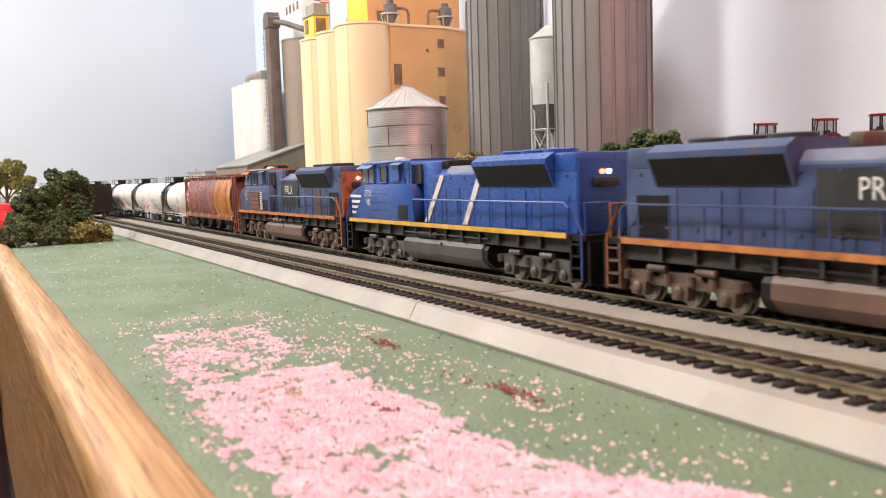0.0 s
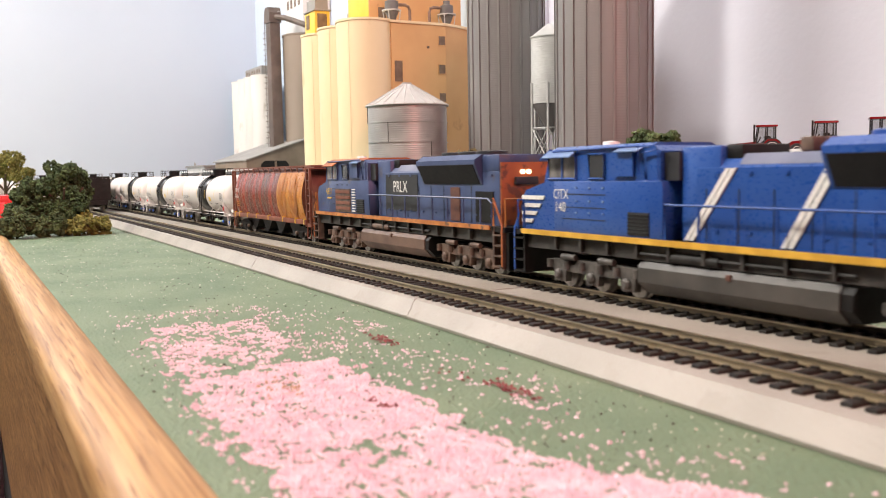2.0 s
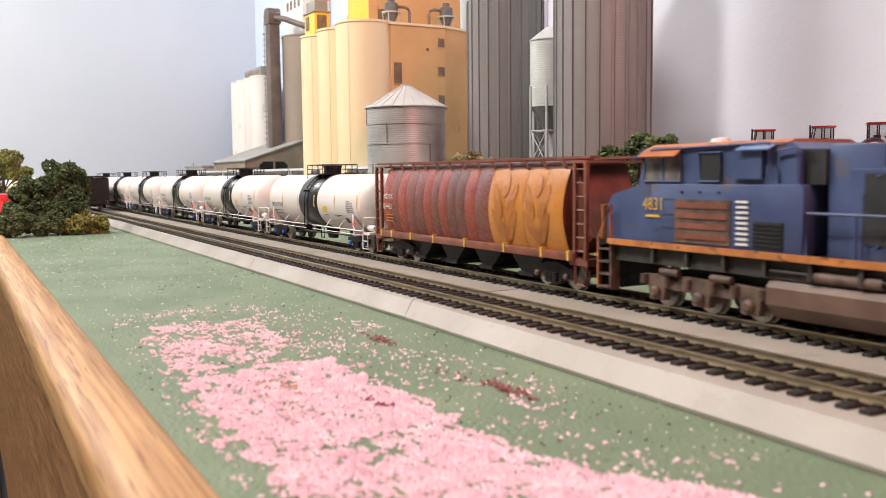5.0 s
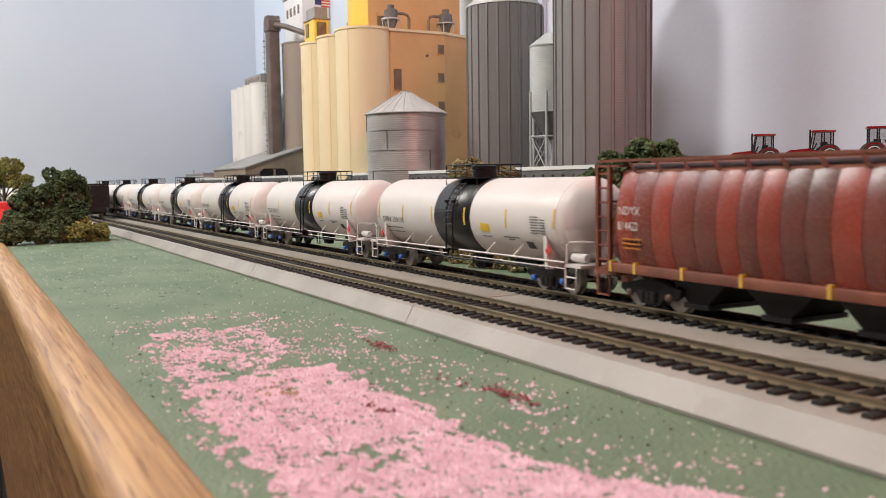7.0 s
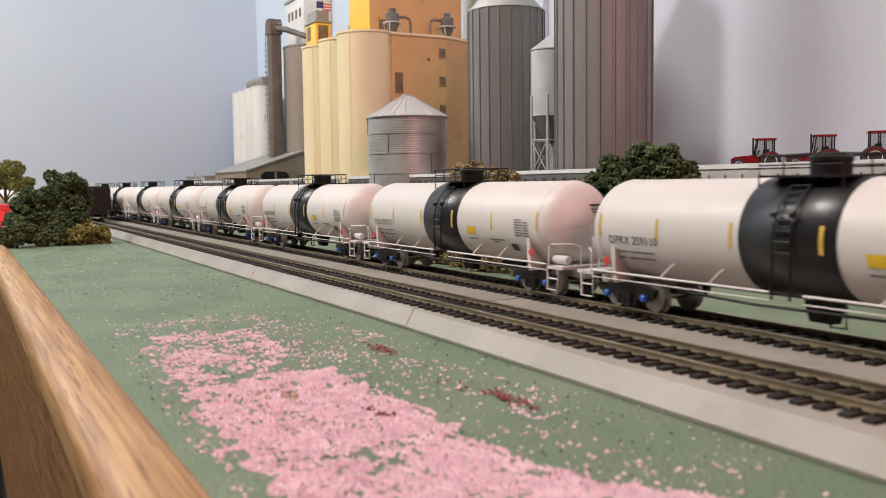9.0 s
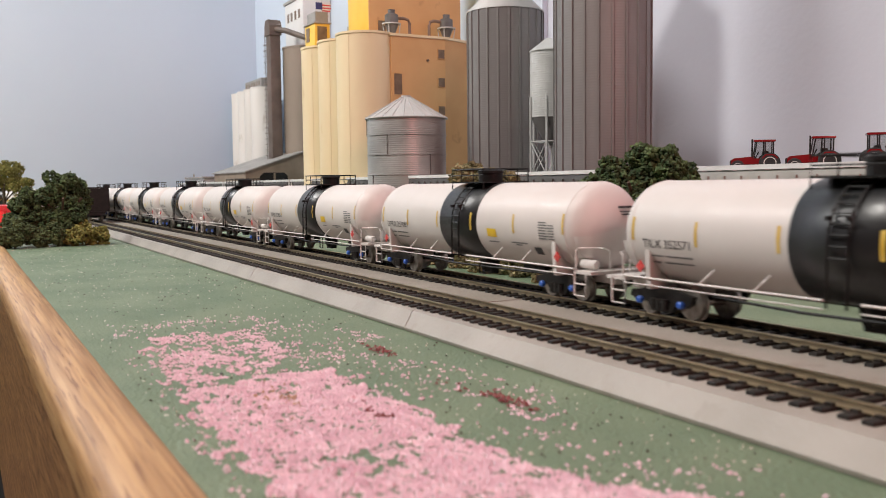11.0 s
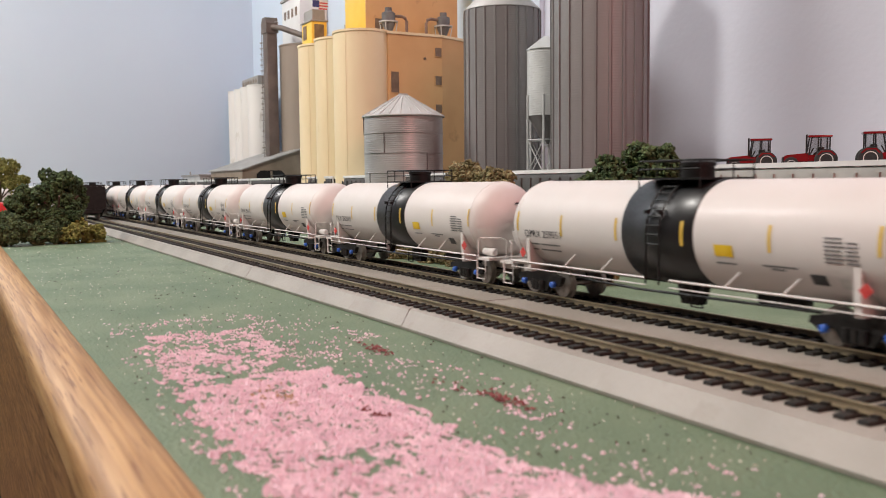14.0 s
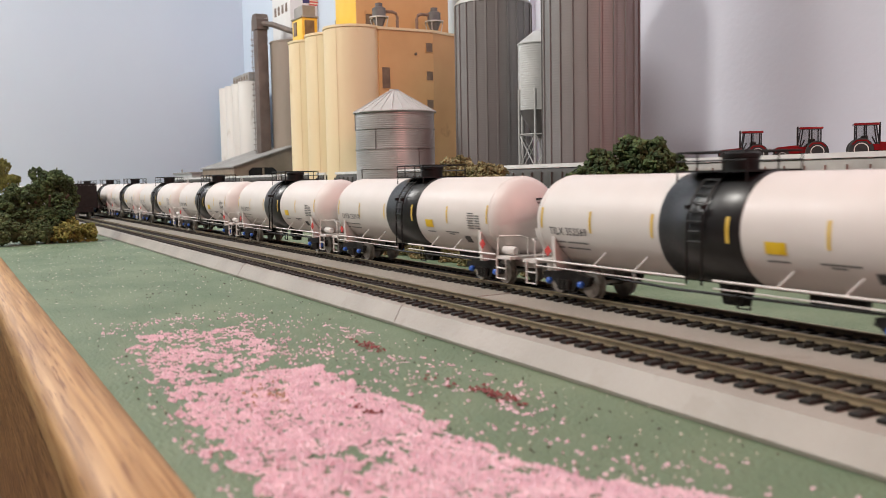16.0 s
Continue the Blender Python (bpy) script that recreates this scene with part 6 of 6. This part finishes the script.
def tractor(x, y, z, turn=0):
    """A red farm tractor facing -x."""
    t = thing("tractor", "glossy red farm tractor with a glazed cab", "tractor", pose(x, y, z, 0, 0, turn), group="tractors on the dock")
    k = 0.755
    S = lambda v: v * k                                          # noqa: E731
    part("hood", prism(nb(), [(S(-0.034), S(0.0110)), (S(-0.034), S(0.0165)), (S(-0.031), S(0.0185)), (S(-0.008), S(0.0205)), (S(-0.008), S(0.0110))], S(-0.0060), S(0.0060), "y"), TRACTORRED, t, "red engine hood", sharp=20)
    part("chassis", box(nb(), S(-0.033), S(0.012), S(-0.0045), S(0.0045), S(0.0075), S(0.0115)), BLACKPL, t)
    part("grille", box(nb(), S(-0.0350), S(-0.0339), S(-0.0050), S(0.0050), S(0.0105), S(0.0160)), BLACKPL, t)
    part("cab_floor", box(nb(), S(-0.008), S(0.014), S(-0.0085), S(0.0085), S(0.0115), S(0.0180)), TRACTORRED, t)
    part("cab_roof", box(nb(), S(-0.0085), S(0.0165), S(-0.0100), S(0.0100), S(0.0375), S(0.0402), S(0.0009)), TRACTORRED, t, "red cab roof")
    for xx, s in ((-0.008, -1), (-0.008, 1), (0.0045, -1), (0.0045, 1), (0.014, -1), (0.014, 1)):
        top = xx + (0.003 if xx < 0 else 0.0)
        part("cab_post", bent([(S(xx), S(0.0084 * s), S(0.0180)), (S(top), S(0.0084 * s), S(0.0376))], S(0.0008)), BLACKPL, t)
    part("seat", box(nb(), S(0.002), S(0.009), S(-0.004), S(0.004), S(0.018), S(0.027), S(0.001)), BLACKPL, t)
    part("steering_column", bent([(S(-0.006), 0, S(0.018)), (S(-0.002), 0, S(0.026))], S(0.0008)), BLACKPL, t)
    part("exhaust_stack", bent([(S(-0.010), S(-0.0052), S(0.019)), (S(-0.010), S(-0.0052), S(0.041))], S(0.0011)), BLACKPL, t)
    for s in (-1, 1):
        part("fender", prism(nb(), [(S(0.0), S(0.018)), (S(0.004), S(0.0225)), (S(0.014), S(0.0225)), (S(0.019), S(0.018)), (S(0.0175), S(0.0175)), (S(0.013), S(0.0212)), (S(0.005), S(0.0212)), (S(0.0015), S(0.0175))], *sorted((S(0.0085) * s, S(0.0145) * s)), "y"), TRACTORRED, t, "", None, 20)
        for xx, r, yy, wd in ((0.0095, 0.0122, 0.0118, 0.0050), (-0.0270, 0.0080, 0.0105, 0.0038)):
            yc = S(yy) * s
            w = part("tyre", lathe(nb(), [(S(r * 0.58), yc - S(wd) * 0.9 / 2), (S(r * 0.93), yc - S(wd) / 2), (S(r), yc - S(wd) * 0.3), (S(r), yc + S(wd) * 0.3), (S(r * 0.93), yc + S(wd) / 2), (S(r * 0.58), yc + S(wd) * 0.9 / 2)], 26, "y", (S(xx), 0, S(r))), TYRE, t, "black rubber tyre")
            part("rim", lathe(nb(), [(0, yc - S(wd) * 0.44), (S(r * 0.26), yc - S(wd) * 0.44), (S(r * 0.34), yc - S(wd) * 0.34), (S(r * 0.60), yc - S(wd) * 0.50), (S(r * 0.60), yc + S(wd) * 0.50), (S(r * 0.34), yc + S(wd) * 0.34), (S(r * 0.26), yc + S(wd) * 0.44), (0, yc + S(wd) * 0.44)], 20, "y", (S(xx), 0, S(r))), RIMGREY, w, "pale grey rim")
    glass = part("cab_glass", box(nb(), S(-0.0062), S(0.0138), S(-0.0080), S(0.0080), S(0.0182), S(0.0374)), CABGLASS, t, "clear cab glazing", sharp=0)
    return t


def clear_glass():
    m = bpy.data.materials.new("clear_cab_glass")
    m.use_nodes = True
    n, l = m.node_tree.nodes, m.node_tree.links
    g, tr, mx = n.new("ShaderNodeBsdfGlossy"), n.new("ShaderNodeBsdfTransparent"), n.new("ShaderNodeMixShader")
    g.inputs["Roughness"].default_value = 0.08
    tr.inputs[0].default_value = (0.82, 0.82, 0.82, 1)
    mx.inputs[0].default_value = 0.12
    l.new(tr.outputs[0], mx.inputs[1])
    l.new(g.outputs[0], mx.inputs[2])
    l.new(mx.outputs[0], n["Material Output"].inputs[0])
    return m


CABGLASS = clear_glass()


def yard():
    yard_hopper("cream-white ribbed covered hopper standing beside the wall", -0.394, YARDGREY, YARDWHITE)
    yard_hopper("cream-white ribbed covered hopper standing beside the wall", -0.192, YARDGREY, YARDWHITE)
    for k in range(8):
        yard_hopper("dark grey covered hopper with white roof walks on the yard track", -0.655 - 0.202 * k, YARDDARK, YARDWHITE)
    dock = thing("loading_dock", "low white loading dock against the wall under the tractors", "dock")
    part("deck", box(nb(), -0.68, -0.18, 0.606, 0.70, 0.055, 0.0637, 0.0006), YARDWHITE, dock)
    for k in range(6):
        part("pier", box(nb(), -0.67 + 0.096 * k, -0.655 + 0.096 * k, 0.612, 0.69, 0, 0.0549), YARDGREY, dock)
    for x, y, turn in ((-0.5790, 0.645, 48), (-0.5160, 0.645, 48), (-0.4560, 0.645, 222), (-0.390, 0.645, 48)):
        tractor(x, y, 0.0638, turn)
    f = thing("flat_car", "flat car with a tan crated load and black rails", "flat car", pose(-0.252, 0.425, ZR))
    part("deck", box(nb(), -0.096, 0.096, -0.0155, 0.0155, 0.0105, 0.0140), BLACKPL, f)
    for k in range(6):
        x = -0.092 + 0.031 * k
        part("crate", box(nb(), x, x + 0.0285, -0.0140, 0.0140, 0.0141, 0.0400 - 0.002 * (k % 2), 0.0006), YARDCREAM, f, "tan wooden crate")
    for s in (-1, 1):
        part("rail", bent([(-0.094, 0.0150 * s, 0.0142), (-0.094, 0.0150 * s, 0.0435), (0.094, 0.0150 * s, 0.0435), (0.094, 0.0150 * s, 0.0142)], 0.0005), BLACKPL, f)
        for k in range(5):
            part("rail_post", bent([(-0.062 + 0.031 * k, 0.0150 * s, 0.0142), (-0.062 + 0.031 * k, 0.0150 * s, 0.0435)], 0.0005), BLACKPL, f)
        part("center_sill", box(nb(), min(s * 0.05, s * 0.098), max(s * 0.05, s * 0.098), -0.004, 0.004, 0.007, 0.0104), BLACKPL, f)
        freight_truck_still(f, s * 0.068)
    b = thing("black_hopper", "black open hopper car standing on the front track", "hopper car", pose(-1.442, Y1, ZR))
    part("body", prism(nb(), [(-0.0165, 0.0140), (-0.0165, 0.0460), (0.0165, 0.0460), (0.0165, 0.0140)], -0.092, 0.092), BLACKPL, b, sharp=20)
    for k in range(13):
        xx = -0.090 + 0.015 * k
        for s in (-1, 1):
            part("side_rib", box(nb(), xx - 0.001, xx + 0.001, *sorted((0.0165 * s, 0.0183 * s)), 0.0140, 0.0455), BLACKPL, b)
    part("top_chord", box(nb(), -0.093, 0.093, -0.0178, 0.0178, 0.0461, 0.0485), BLACKPL, b)
    for s in (-1, 1):
        part("end_sill", box(nb(), min(s * 0.05, s * 0.097), max(s * 0.05, s * 0.097), -0.012, 0.012, 0.008, 0.0139), BLACKPL, b)
        freight_truck_still(b, s * 0.072)
    r = thing("red_truck", "bright red toy road truck standing behind the bushes", "truck", pose(-1.27, 0.036, 0.0))
    part("cargo_body", box(nb(), -0.03, 0.045, -0.016, 0.0225, 0.014, 0.0375, 0.002), TRUCKRED, r)
    part("cab", prism(nb(), [(0.046, 0.008), (0.070, 0.008), (0.070, 0.018), (0.062, 0.028), (0.046, 0.030)], -0.013, 0.012, "y"), TRUCKRED, r, sharp=20)
    for xx in (-0.02, 0.058):
        for y in (-0.011, 0.010):
            part("wheel", lathe(nb(), [(0, -0.002), (0.006, -0.002), (0.006, 0.002), (0, 0.002)], 18, "y", (xx, y, 0.006)), TYRE, r)


# ---- the train ----
MARKS = ["DPRX 259110", "TILX 352571", "DPRX 259081", "DPRX 259051", "TILX 352569"]
OFFSET = {}


def train():
    lead = locomotive("navy blue locomotive with a black patch and orange sill", NAVY, RUSTSILL, "prlx", NAVYTOP, NAVY, NAVY, TRUCKBROWN, FUELBROWN, 1)
    blue = locomotive("bright blue locomotive with white stripes and yellow sill", BLUE, SILLYEL, "citx", BLUE, BLUE, BLUE, LOCOTRUCK, FUELGREY, -1)
    third = locomotive("weathered navy locomotive with orange rear and black patch", NAVY, RUSTSILL, "prlx", LOCOORANGE, NAVY, LOCOORANGE, TRUCKBROWN, FUELBROWN, -1)
    hop = grain_hopper()
    cars = [(lead, 0.8850, 180), (blue, 0.6390, 0), (third, 0.3955, 0), (hop, 0.1745, 0)]
    kinds = []
    for i in range(13):
        if i < len(MARKS):
            t = tank_car(MARKS[i])
            kinds.append(t)
        else:
            t = copy_thing(kinds[i % len(MARKS)], pose(0, 0, 0))
        cars.append((t, -0.0290 - 0.2065 * i, 0))
    return cars


TRAIN = train()
# where the first tank car's placard is along the track, second by second
RUN = [(0, -1.025), (0.5, -0.9775), (1.0, -0.930), (1.5, -0.885), (2.0, -0.8375), (2.5, -0.7875), (3.0, -0.7345), (3.5, -0.6838), (4.0, -0.6330), (5.2, -0.517), (6.5, -0.388), (7.0, -0.339), (7.5, -0.290), (8.0, -0.240), (8.5, -0.193), (9.0, -0.145), (9.5, -0.0915), (10.0, -0.035), (10.5, 0.022), (11.0, 0.080), (11.5, 0.1402), (12.0, 0.1998), (12.5, 0.2555), (13.0, 0.3105), (13.5, 0.3665), (14.0, 0.4230), (14.5, 0.4790), (15.0, 0.5350), (15.5, 0.5933), (16.0, 0.6525)]


def motions():
    def run(t):
        for (a, p), (b, q) in zip(RUN, RUN[1:]):
            if a <= t <= b:
                return p + (q - p) * (t - a) / (b - a)
        return RUN[-1][1]
    turns = [(k / 15, math.degrees(run(k / 15) - RUN[0][1]) / WHEEL_R) for k in range(241)]
    for car, offset, turn in TRAIN:
        for o in car.children:
            if o.name.startswith("wheelset"):
                spot = o.matrix_basis.copy()
                walk(o, [(t, spot @ pose(0, 0, 0, 0, a if turn == 0 else -a, 0)) for t, a in turns])
        walk(car, [(t, along(s + offset, 0, ZR) @ pose(0, 0, 0, 0, 0, turn)) for t, s in RUN])


room()
roadbed()
elevator()
rear_elevator()
steel_bins()
yard()
greenery()
crumbs()
tracks()
motions()
